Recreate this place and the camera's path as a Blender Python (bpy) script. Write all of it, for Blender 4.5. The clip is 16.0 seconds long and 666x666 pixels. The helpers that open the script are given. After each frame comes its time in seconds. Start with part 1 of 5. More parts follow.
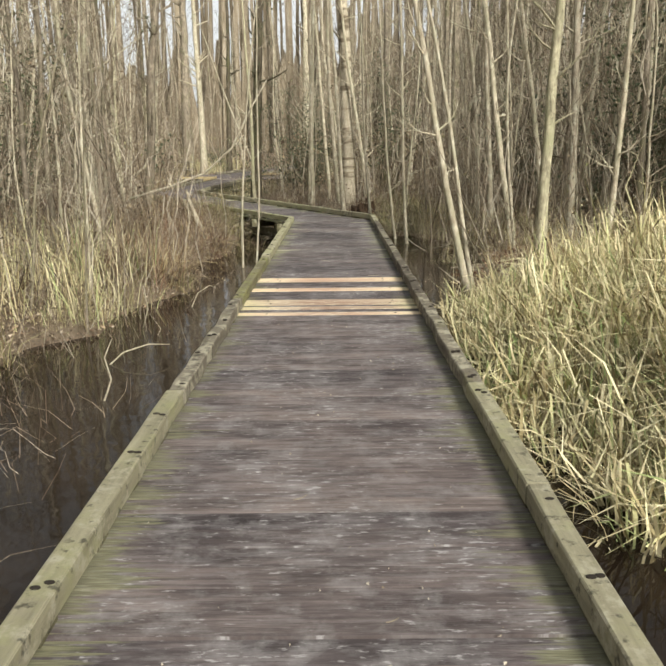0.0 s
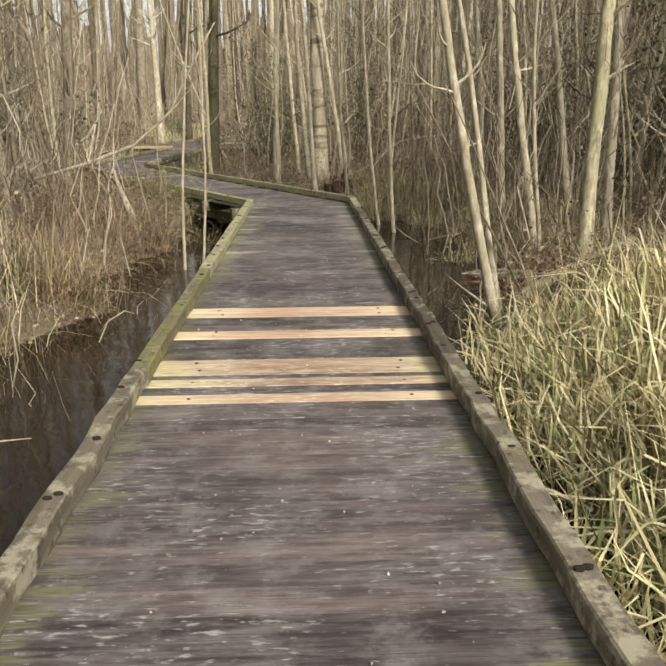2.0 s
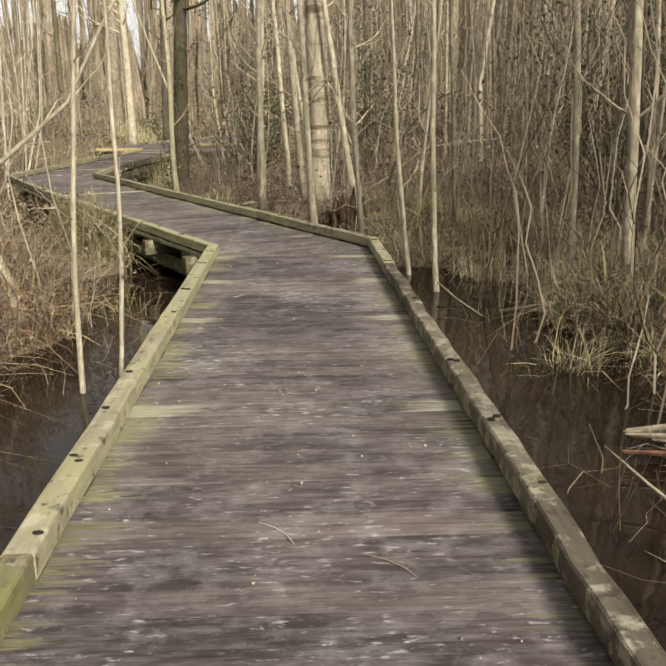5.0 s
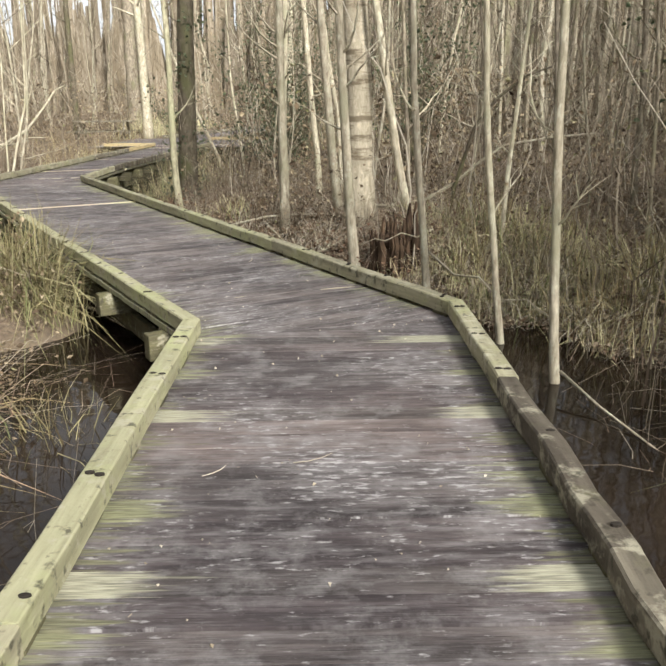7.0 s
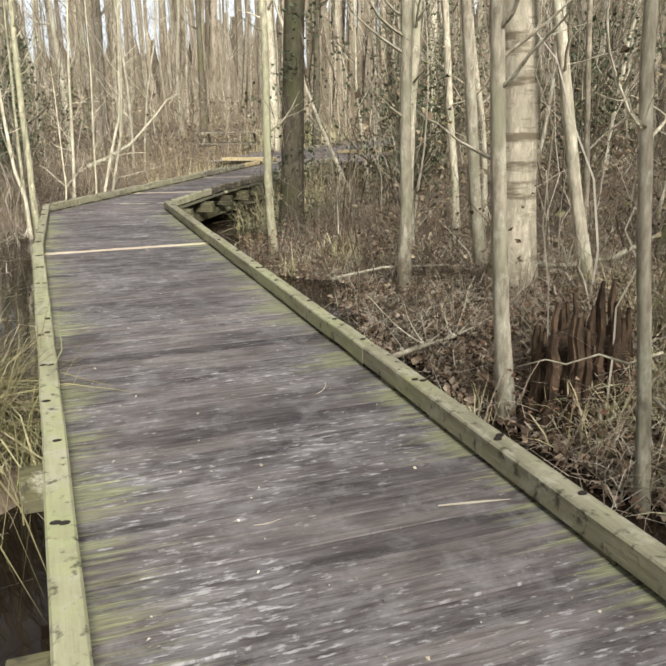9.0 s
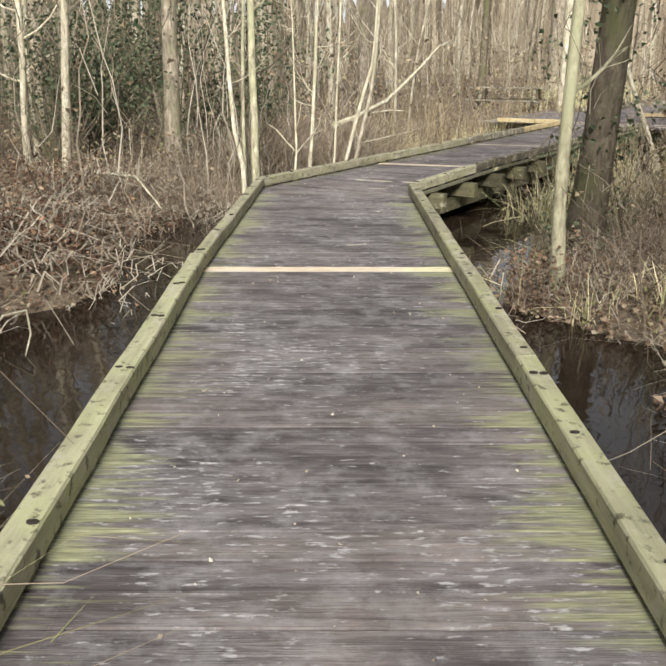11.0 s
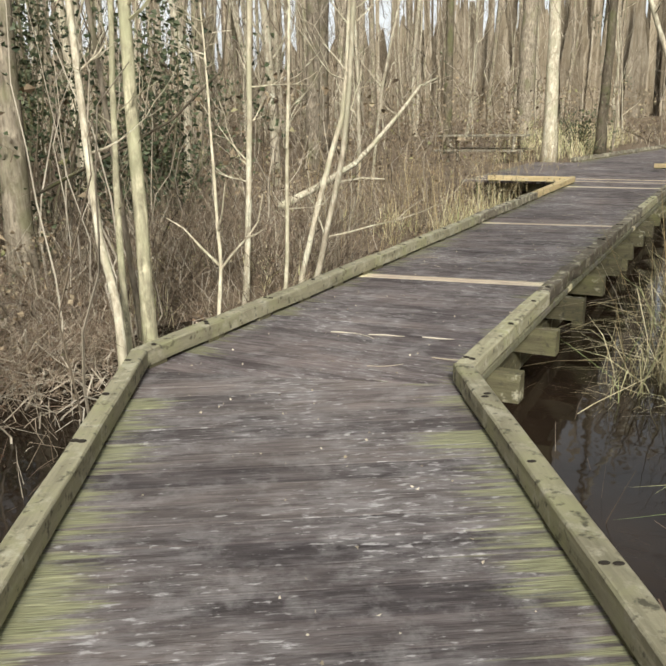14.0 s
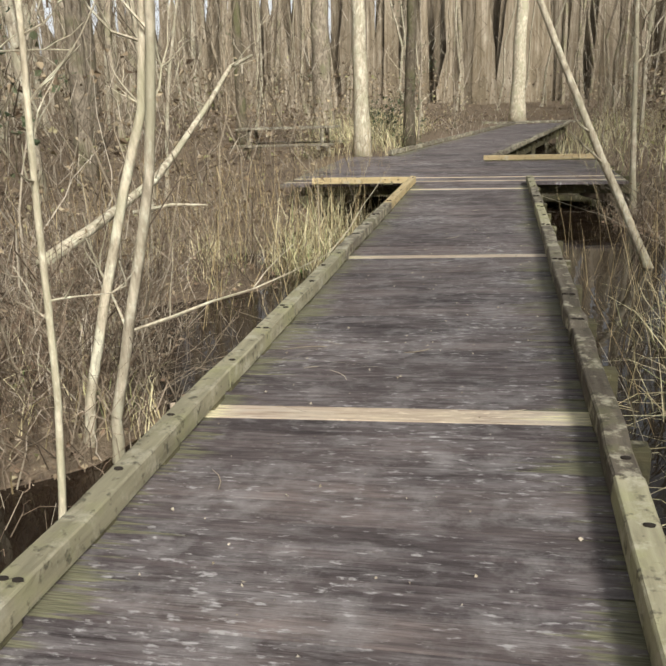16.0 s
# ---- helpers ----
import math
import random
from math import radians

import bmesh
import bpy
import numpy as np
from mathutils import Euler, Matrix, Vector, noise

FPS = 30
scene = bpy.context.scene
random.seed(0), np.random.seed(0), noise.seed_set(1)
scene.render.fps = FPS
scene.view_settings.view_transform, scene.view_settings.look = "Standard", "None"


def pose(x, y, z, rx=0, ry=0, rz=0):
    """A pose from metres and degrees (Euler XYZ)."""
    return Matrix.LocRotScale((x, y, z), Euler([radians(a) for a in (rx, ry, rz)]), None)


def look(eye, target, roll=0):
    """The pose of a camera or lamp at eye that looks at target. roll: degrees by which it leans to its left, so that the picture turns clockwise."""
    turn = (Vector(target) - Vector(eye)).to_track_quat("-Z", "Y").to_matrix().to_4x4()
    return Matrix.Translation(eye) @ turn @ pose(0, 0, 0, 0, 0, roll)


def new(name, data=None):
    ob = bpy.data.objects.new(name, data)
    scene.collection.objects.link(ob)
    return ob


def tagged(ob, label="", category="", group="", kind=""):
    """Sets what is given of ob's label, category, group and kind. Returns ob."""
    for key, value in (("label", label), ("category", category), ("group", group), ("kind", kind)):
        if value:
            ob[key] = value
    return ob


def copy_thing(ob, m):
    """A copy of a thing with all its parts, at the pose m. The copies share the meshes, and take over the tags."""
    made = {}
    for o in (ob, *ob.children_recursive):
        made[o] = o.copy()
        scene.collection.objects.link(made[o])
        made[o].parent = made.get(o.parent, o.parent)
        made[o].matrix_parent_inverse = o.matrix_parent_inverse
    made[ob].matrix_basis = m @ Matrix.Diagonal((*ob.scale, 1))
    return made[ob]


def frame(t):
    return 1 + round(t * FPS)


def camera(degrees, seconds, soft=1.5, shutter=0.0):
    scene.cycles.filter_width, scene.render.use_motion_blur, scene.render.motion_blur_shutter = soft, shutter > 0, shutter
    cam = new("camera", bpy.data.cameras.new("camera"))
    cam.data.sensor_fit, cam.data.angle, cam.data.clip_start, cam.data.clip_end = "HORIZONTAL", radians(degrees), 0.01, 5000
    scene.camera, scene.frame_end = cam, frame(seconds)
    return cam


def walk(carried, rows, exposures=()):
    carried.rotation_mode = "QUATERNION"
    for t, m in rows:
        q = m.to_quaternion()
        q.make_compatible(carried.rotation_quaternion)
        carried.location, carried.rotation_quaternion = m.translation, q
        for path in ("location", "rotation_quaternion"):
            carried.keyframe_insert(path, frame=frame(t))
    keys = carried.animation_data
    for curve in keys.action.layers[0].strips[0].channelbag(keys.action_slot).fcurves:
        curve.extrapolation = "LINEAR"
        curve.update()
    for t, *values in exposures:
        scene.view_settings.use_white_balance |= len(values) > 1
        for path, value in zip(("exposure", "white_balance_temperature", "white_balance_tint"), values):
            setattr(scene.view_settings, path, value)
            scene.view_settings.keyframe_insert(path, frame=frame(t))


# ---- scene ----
cam = camera(46.0, 16.0, soft=2.0)
PATH = [
    (0, (0.489, -2.208, 1.533), (0.388, -0.266, 1.067), -0.6),
    (0.5, (0.477, -1.471, 1.507), (0.465, 0.481, 1.071), -0.1),
    (1, (0.468, -0.711, 1.536), (0.454, 1.238, 1.085), -0.2),
    (1.5, (0.392, 0.165, 1.485), (0.349, 2.099, 0.979), -0.4),
    (2, (0.328, 0.991, 1.479), (0.303, 2.916, 0.937), -0.4),
    (2.5, (0.306, 1.778, 1.458), (0.312, 3.716, 0.963), 0.1),
    (3, (0.299, 2.586, 1.469), (0.254, 4.513, 0.934), -0.1),
    (3.5, (0.217, 3.384, 1.482), (0.281, 5.314, 0.962), 0.7),
    (4, (0.193, 4.234, 1.46), (0.226, 6.154, 0.899), 0.3),
    (4.5, (0.123, 5.049, 1.444), (0.14, 6.974, 0.899), -0.0),
    (7, (-0.134, 9.26, 1.378), (-0.208, 11.177, 0.812), -0.6),
    (7.5, (-0.156, 10.079, 1.371), (-0.196, 11.989, 0.779), -0.6),
    (8, (-0.172, 10.912, 1.388), (-0.276, 12.822, 0.803), 0.1),
    (8.5, (-0.214, 11.729, 1.393), (-0.398, 13.648, 0.863), -1.0),
    (9, (-0.265, 12.485, 1.387), (-0.675, 14.366, 0.846), -0.9),
    (11.5, (-1.844, 16.479, 1.34), (-2.858, 18.076, 0.692), 0.1),
    (12, (-2.295, 17.147, 1.382), (-3.272, 18.786, 0.783), -0.1),
    (12.5, (-2.693, 17.774, 1.445), (-3.642, 19.469, 0.967), -0.0),
    (13, (-3.108, 18.557, 1.419), (-3.92, 20.305, 0.885), -0.8),
    (13.5, (-3.577, 19.263, 1.402), (-4.473, 20.99, 0.943), -0.6),
    (14, (-4.037, 19.938, 1.386), (-4.931, 21.644, 0.846), -1.0),
    (14.5, (-4.466, 20.65, 1.403), (-5.362, 22.332, 0.797), -2.4),
    (15, (-4.904, 21.38, 1.414), (-5.736, 23.093, 0.804), -1.7),
    (15.5, (-5.326, 22.155, 1.375), (-6.022, 23.955, 0.849), -2.9),
    (16, (-5.674, 22.89, 1.389), (-6.077, 24.763, 0.814), -1.9),
]
walk(cam, [(t, look(eye, target, roll)) for t, eye, target, roll in PATH], exposures=[
    (0, 0.10, 6450, 7), (1, 0.05, 6650, 8), (3, -0.09, 6750, 9), (4, -0.22, 6850, 9), (4.5, -0.05, 6850, 10), (7, 0.5, 6200, 9), (8.5, 0.44, 6050, 8),
    (9, 0.36, 6150, 8), (11.5, 0.44, 6150, 9), (12.5, 0.22, 6350, 8), (13, 0.19, 6350, 8), (14, 0.20, 6300, 7), (15, 0.12, 6300, 8), (16, 0.09, 6300, 9)])

# ---- world, sun ----
SUN = Vector((0.42, -0.74, 0.56)).normalized()
world = bpy.data.worlds.new("sky")
scene.world = world
world.use_nodes = True
wt = world.node_tree
sky = wt.nodes.new("ShaderNodeTexSky")
sky.sky_type = "NISHITA"
sky.sun_disc = False
sky.sun_elevation = math.asin(SUN.z)
sky.sun_rotation = math.atan2(SUN.x, SUN.y)
sky.dust_density = 2.0
haze = wt.nodes.new("ShaderNodeHueSaturation")
haze.inputs["Saturation"].default_value = 0.08
haze.inputs["Value"].default_value = 0.95
wt.links.new(sky.outputs[0], haze.inputs["Color"])
wt.links.new(haze.outputs[0], wt.nodes["Background"].inputs[0])
wt.nodes["Background"].inputs[1].default_value = 0.15
sun = new("sun", bpy.data.lights.new("sun", "SUN"))
sun.data.energy = 4.6
sun.data.angle = radians(14.0)
sun.data.color = (1.0, 0.94, 0.86)
sun.matrix_world = look(SUN * 50, (0, 0, 0))


# ---- materials ----
def mat(name, rough=0.8, spec=0.3):
    m = bpy.data.materials.new(name)
    m.use_nodes = True
    b = m.node_tree.nodes["Principled BSDF"]
    b.inputs["Roughness"].default_value = rough
    b.inputs["Specular IOR Level"].default_value = spec
    return m, m.node_tree, b


def coords(nt, which, scale):
    tc = nt.nodes.new("ShaderNodeTexCoord" if which != "Position" else "ShaderNodeNewGeometry")
    mp = nt.nodes.new("ShaderNodeMapping")
    mp.inputs["Scale"].default_value = scale
    nt.links.new(tc.outputs[which], mp.inputs[0])
    return mp.outputs[0]


def noise_tex(nt, co, scale, detail=4.0, rough=0.6):
    n = nt.nodes.new("ShaderNodeTexNoise")
    n.inputs["Scale"].default_value = scale
    n.inputs["Detail"].default_value = detail
    n.inputs["Roughness"].default_value = rough
    nt.links.new(co, n.inputs["Vector"])
    return n.outputs["Fac"]


def ramp(nt, fac, stops):
    r = nt.nodes.new("ShaderNodeValToRGB")
    el = r.color_ramp.elements
    while len(el) < len(stops):
        el.new(0.5)
    for e, (p, c) in zip(el, stops):
        e.position = p
        e.color = (*c, 1) if len(c) == 3 else c
    nt.links.new(fac, r.inputs[0])
    return r.outputs[0]


def mix(nt, fac, a, b, blend="MIX"):
    n = nt.nodes.new("ShaderNodeMix")
    n.data_type, n.blend_type = "RGBA", blend
    for sock, v in ((n.inputs[0], fac), (n.inputs[6], a), (n.inputs[7], b)):
        if isinstance(v, bpy.types.NodeSocket):
            nt.links.new(v, sock)
        elif isinstance(v, tuple):
            sock.default_value = (*v, 1)
        else:
            sock.default_value = v
    return n.outputs[2]


def math_node(nt, op, a, b=0.0):
    n = nt.nodes.new("ShaderNodeMath")
    n.operation = op
    for sock, v in ((n.inputs[0], a), (n.inputs[1], b)):
        if isinstance(v, bpy.types.NodeSocket):
            nt.links.new(v, sock)
        else:
            sock.default_value = v
    return n.outputs[0]


def bump(nt, b, height, strength, dist):
    n = nt.nodes.new("ShaderNodeBump")
    n.inputs["Strength"].default_value = strength
    n.inputs["Distance"].default_value = dist
    nt.links.new(height, n.inputs["Height"])
    nt.links.new(n.outputs[0], b.inputs["Normal"])


def obj_random(nt):
    return nt.nodes.new("ShaderNodeObjectInfo").outputs["Random"]


def island_random(nt):
    return nt.nodes.new("ShaderNodeNewGeometry").outputs["Random Per Island"]


def uv_named(nt, name):
    n = nt.nodes.new("ShaderNodeUVMap")
    n.uv_map = name
    s = nt.nodes.new("ShaderNodeSeparateXYZ")
    nt.links.new(n.outputs[0], s.inputs[0])
    return s.outputs[0]


def deck_material(name, dark, light, algae, pale=False, trodden=(0.45, 0.30, 0.215), reach=0.0):
    m, nt, b = mat(name, 0.6, 0.35)
    streak = noise_tex(nt, coords(nt, "UV", (2.0, 42, 1)), 1.0, 5, 0.65)
    blotch = noise_tex(nt, coords(nt, "UV", (1.8, 7, 1)), 1.0, 6, 0.68)
    fine = noise_tex(nt, coords(nt, "UV", (9, 160, 1)), 1.0, 2, 0.5)
    where = noise_tex(nt, coords(nt, "Position", (1, 1, 1)), 1.3, 4, 0.6)
    broad = noise_tex(nt, coords(nt, "Position", (1, 1, 1)), 0.75, 3, 0.55)
    rnd = obj_random(nt)
    side = math_node(nt, "ABSOLUTE", uv_named(nt, "side"))
    col = ramp(nt, streak, [(0.3, dark), (0.72, light)])
    if pale:  # trodden brown along the middle, cream towards the ends
        col = mix(nt, ramp(nt, blotch, [(0.45, (0, 0, 0)), (0.75, (0.8, 0.8, 0.8))]), col, (0.66, 0.46, 0.28))
        worn = math_node(nt, "ADD", side, math_node(nt, "MULTIPLY", math_node(nt, "SUBTRACT", noise_tex(nt, coords(nt, "UV", (2.2, 16, 1)), 1.0, 5, 0.7), 0.5), 1.5))
        col = mix(nt, ramp(nt, worn, [(0.25, (0.9, 0.9, 0.9)), (0.9, (0, 0, 0))]), col, trodden)
        grime = noise_tex(nt, coords(nt, "UV", (3.0, 30, 1)), 1.0, 5, 0.7)
        col = mix(nt, ramp(nt, grime, [(0.50, (0, 0, 0)), (0.68, (0.75, 0.75, 0.75))]), col, (0.33, 0.23, 0.17))
    else:
        col = mix(nt, ramp(nt, blotch, [(0.36, (0, 0, 0)), (0.64, (0.9, 0.9, 0.9))]), col, tuple(c * 0.62 for c in dark))
        # wet dark and dry pale reaches of several boards
        col = mix(nt, 1.0, col, ramp(nt, broad, [(0.34, (0.72, 0.70, 0.72)), (0.5, (1.0, 0.98, 0.97)), (0.68, (1.36, 1.30, 1.25))]), "MULTIPLY")
    col = mix(nt, 1.0, col, ramp(nt, rnd, [(0.0, (0.66, 0.63, 0.64)), (0.5, (1.0, 0.97, 0.97)), (1.0, (1.3, 1.25, 1.2))]), "MULTIPLY")
    # worn pale patches and flecks, gathered in places
    spread = math_node(nt, "SUBTRACT", where, 0.5)
    smear = noise_tex(nt, coords(nt, "UV", (4.5, 22, 1)), 1.0, 5, 0.7)
    smear = math_node(nt, "ADD", smear, math_node(nt, "MULTIPLY", spread, 0.55))
    col = mix(nt, ramp(nt, smear, [(0.46, (0, 0, 0)), (0.74, (0.7, 0.7, 0.7))]), col, (0.265, 0.245, 0.24) if not pale else (0.80, 0.70, 0.50))
    if not pale:  # scuffed patches that run across the joints
        scuff = noise_tex(nt, coords(nt, "Position", (1, 1, 1)), 5.0, 5, 0.7)
        col = mix(nt, ramp(nt, scuff, [(0.50, (0, 0, 0)), (0.70, (0.6, 0.6, 0.6))]), col, (0.30, 0.28, 0.272))
    fleck = noise_tex(nt, coords(nt, "UV", (13, 44, 1)), 1.0, 4, 0.62)
    fleck = math_node(nt, "ADD", fleck, math_node(nt, "MULTIPLY", spread, 0.42))
    col = mix(nt, ramp(nt, fleck, [(0.59, (0, 0, 0)), (0.68, (0.85, 0.85, 0.85))]), col, (0.43, 0.41, 0.40) if not pale else (0.84, 0.74, 0.56))
    # algae creeping in along the grain from the board ends
    lanes = noise_tex(nt, coords(nt, "UV", (1.6, 34, 1)), 1.0, 3, 0.6)
    edge = math_node(nt, "ADD", side, math_node(nt, "MULTIPLY", math_node(nt, "SUBTRACT", lanes, 0.5), 1.25))
    edge = math_node(nt, "ADD", edge, math_node(nt, "MULTIPLY", math_node(nt, "SUBTRACT", math_node(nt, "FRACT", math_node(nt, "MULTIPLY", rnd, 7.0)), 0.5), 0.24))
    edge = math_node(nt, "ADD", edge, math_node(nt, "MULTIPLY", spread, 0.7))
    tint = mix(nt, ramp(nt, fine, [(0.35, (0, 0, 0)), (0.65, (1, 1, 1))]), tuple(c * 0.6 for c in algae), tuple(c * 1.3 for c in algae))
    col = mix(nt, ramp(nt, edge, [(0.84 - reach, (0, 0, 0)), (1.08 - reach, (0.85, 0.85, 0.85))]), col, tint)
    nt.links.new(col, b.inputs["Base Color"])
    nt.links.new(ramp(nt, blotch, [(0.3, (0.55, 0.55, 0.55)), (0.7, (0.85, 0.85, 0.85))]), b.inputs["Roughness"])
    bump(nt, b, math_node(nt, "ADD", streak, math_node(nt, "MULTIPLY", fine, 0.6)), 0.6, 0.007)
    return m


def kerb_material(name, dark, light, algae, much, lichen=0.0):
    m, nt, b = mat(name, 0.75, 0.25)
    streak = noise_tex(nt, coords(nt, "UV", (1.6, 26, 1)), 1.0, 5, 0.65)
    blotch = noise_tex(nt, coords(nt, "Position", (1, 1, 1)), 3.2, 5, 0.65)
    spots = noise_tex(nt, coords(nt, "Position", (1, 1, 1)), 17.0, 4, 0.6)
    col = ramp(nt, streak, [(0.28, dark), (0.7, light)])
    col = mix(nt, ramp(nt, blotch, [(0.5 - much, (0, 0, 0)), (0.72 - much, (0.9, 0.9, 0.9))]), col, algae)
    wear = noise_tex(nt, coords(nt, "Position", (1, 1, 1)), 7.0, 5, 0.7)
    col = mix(nt, ramp(nt, wear, [(0.56 - lichen, (0, 0, 0)), (0.66 - lichen, (0.75, 0.75, 0.75))]), col, (0.50, 0.47, 0.37))
    col = mix(nt, ramp(nt, spots, [(0.57, (0, 0, 0)), (0.67, (0.8, 0.8, 0.8))]), col, (0.06, 0.055, 0.04))
    col = mix(nt, 1.0, col, ramp(nt, obj_random(nt), [(0, (0.75, 0.74, 0.70)), (1, (1.2, 1.2, 1.12))]), "MULTIPLY")
    nt.links.new(col, b.inputs["Base Color"])
    bump(nt, b, math_node(nt, "ADD", streak, spots), 0.7, 0.01)
    return m


def bark_material(name, dark, light, moss=None, bands=False):
    m, nt, b = mat(name, 0.9, 0.15)
    co = coords(nt, "Position", (1, 1, 0.25))
    grain = noise_tex(nt, co, 26.0, 4, 0.65)
    patch = noise_tex(nt, coords(nt, "Position", (1, 1, 0.6)), 3.0, 4, 0.6)
    col = ramp(nt, grain, [(0.3, dark), (0.68, light)])
    lichen = noise_tex(nt, coords(nt, "Position", (1, 1, 0.45)), 11.0, 4, 0.7)
    col = mix(nt, ramp(nt, lichen, [(0.52, (0, 0, 0)), (0.64, (0.7, 0.7, 0.7))]), col, tuple(min(0.8, c * 1.3) for c in light))
    stain = noise_tex(nt, coords(nt, "Position", (1, 1, 0.8)), 6.0, 4, 0.7)
    col = mix(nt, ramp(nt, stain, [(0.56, (0, 0, 0)), (0.68, (0.6, 0.6, 0.6))]), col, dark)
    if bands:
        band = noise_tex(nt, coords(nt, "Position", (0.6, 0.6, 3.4)), 1.3, 5, 0.7)
        col = mix(nt, ramp(nt, band, [(0.50, (0, 0, 0)), (0.58, (0.9, 0.9, 0.9))]), col, (0.16, 0.13, 0.09))
    if moss:
        col = mix(nt, ramp(nt, patch, [(0.48, (0, 0, 0)), (0.66, (0.8, 0.8, 0.8))]), col, moss)
    col = mix(nt, 1.0, col, ramp(nt, obj_random(nt), [(0, (0.7, 0.68, 0.66)), (1, (1.2, 1.18, 1.12))]), "MULTIPLY")
    nt.links.new(col, b.inputs["Base Color"])
    bump(nt, b, grain, 0.7, 0.012)
    return m


def stuff_material(name, stops, rough=0.85):
    m, nt, b = mat(name, rough, 0.2)
    col = ramp(nt, island_random(nt), stops)
    var = noise_tex(nt, coords(nt, "Position", (1, 1, 1)), 1.1, 3, 0.6)
    col = mix(nt, 1.0, col, ramp(nt, var, [(0.3, (0.7, 0.7, 0.68)), (0.7, (1.25, 1.22, 1.15))]), "MULTIPLY")
    nt.links.new(col, b.inputs["Base Color"])
    return m


M_DECK = deck_material("weathered_deck_wood", (0.072, 0.061, 0.061), (0.22, 0.194, 0.188), (0.185, 0.18, 0.105), reach=-0.06)
M_DECK_DRY = deck_material("dry_deck_wood", (0.09, 0.075, 0.072), (0.28, 0.243, 0.228), (0.19, 0.185, 0.11), reach=-0.04)
M_DECK_GREEN = deck_material("algae_deck_wood", (0.074, 0.065, 0.064), (0.225, 0.204, 0.194), (0.27, 0.27, 0.15), reach=0.04)
M_DECK_ENDS = deck_material("bleached_end_deck_wood", (0.075, 0.066, 0.062), (0.21, 0.19, 0.178), (0.42, 0.405, 0.29), reach=0.30)
M_PALE = deck_material("new_deck_wood", (0.64, 0.52, 0.34), (0.86, 0.77, 0.56), (0.72, 0.64, 0.38), True)
M_CREAM = deck_material("bleached_deck_wood", (0.62, 0.55, 0.42), (0.86, 0.80, 0.66), (0.74, 0.68, 0.42), True, (0.66, 0.55, 0.40))
M_KERB = kerb_material("mossy_kerb_wood", (0.20, 0.185, 0.13), (0.45, 0.42, 0.30), (0.37, 0.37, 0.205), 0.02, 0.03)
M_KERB_LIGHT = kerb_material("yellow_green_kerb_wood", (0.28, 0.27, 0.175), (0.54, 0.52, 0.35), (0.46, 0.475, 0.26), 0.03, 0.02)
M_KERB_DARK = kerb_material("rotten_kerb_wood", (0.11, 0.095, 0.075), (0.27, 0.24, 0.19), (0.22, 0.215, 0.11), -0.03, 0.07)
M_KERB_MOSS = kerb_material("dark_mossy_kerb_wood", (0.13, 0.115, 0.075), (0.32, 0.295, 0.19), (0.29, 0.30, 0.11), 0.07)
M_KERB_ROT = kerb_material("wet_kerb_wood", (0.06, 0.05, 0.04), (0.18, 0.155, 0.125), (0.16, 0.16, 0.08), -0.06, 0.03)
M_KERB_NEW = kerb_material("new_kerb_wood", (0.40, 0.31, 0.17), (0.62, 0.50, 0.30), (0.46, 0.38, 0.19), -0.06)
M_BEAM = kerb_material("beam_wood", (0.07, 0.062, 0.04), (0.17, 0.155, 0.09), (0.16, 0.155, 0.07), -0.02)
M_HOLE = mat("bolt_rust", 0.9)[0]
M_HOLE.node_tree.nodes["Principled BSDF"].inputs["Base Color"].default_value = (0.025, 0.02, 0.015, 1)
B_PALE = bark_material("pale_bark", (0.265, 0.23, 0.168), (0.70, 0.635, 0.495), (0.40, 0.385, 0.27))
B_GREY = bark_material("grey_bark", (0.11, 0.092, 0.07), (0.36, 0.315, 0.245), (0.19, 0.185, 0.11))
B_BIRCH = bark_material("birch_bark", (0.31, 0.27, 0.20), (0.52, 0.47, 0.37), None, True)
B_DARK = bark_material("dark_bark", (0.075, 0.062, 0.045), (0.19, 0.165, 0.12), (0.13, 0.135, 0.065))
B_MOSS = bark_material("mossy_bark", (0.17, 0.155, 0.11), (0.47, 0.44, 0.31), (0.33, 0.33, 0.21))
M_TWIG = stuff_material("twigs", [(0, (0.06, 0.044, 0.031)), (0.45, (0.18, 0.143, 0.104)), (0.8, (0.31, 0.265, 0.20)), (1, (0.60, 0.55, 0.46))])
M_HEAP = stuff_material("dead_branches", [(0, (0.12, 0.085, 0.06)), (0.4, (0.25, 0.19, 0.14)), (0.8, (0.40, 0.33, 0.25)), (1, (0.56, 0.50, 0.41))])
M_REED = stuff_material("reeds", [(0, (0.20, 0.155, 0.085)), (0.25, (0.50, 0.43, 0.25)), (0.6, (0.84, 0.77, 0.53)), (0.85, (0.62, 0.60, 0.33)), (1, (0.17, 0.27, 0.09))])
M_SEDGE = stuff_material("sedge_grass", [(0, (0.10, 0.075, 0.04)), (0.4, (0.27, 0.24, 0.12)), (0.75, (0.42, 0.38, 0.22)), (1, (0.15, 0.18, 0.07))])
M_BRUSH = stuff_material("caught_leaves", [(0, (0.06, 0.042, 0.028)), (0.3, (0.17, 0.125, 0.08)), (0.65, (0.31, 0.245, 0.165)), (0.9, (0.46, 0.39, 0.27)), (1, (0.26, 0.27, 0.12))])
M_RUST = stuff_material("rusty_leaves", [(0, (0.07, 0.038, 0.024)), (0.5, (0.20, 0.115, 0.075)), (0.85, (0.33, 0.215, 0.14)), (1, (0.46, 0.37, 0.27))])
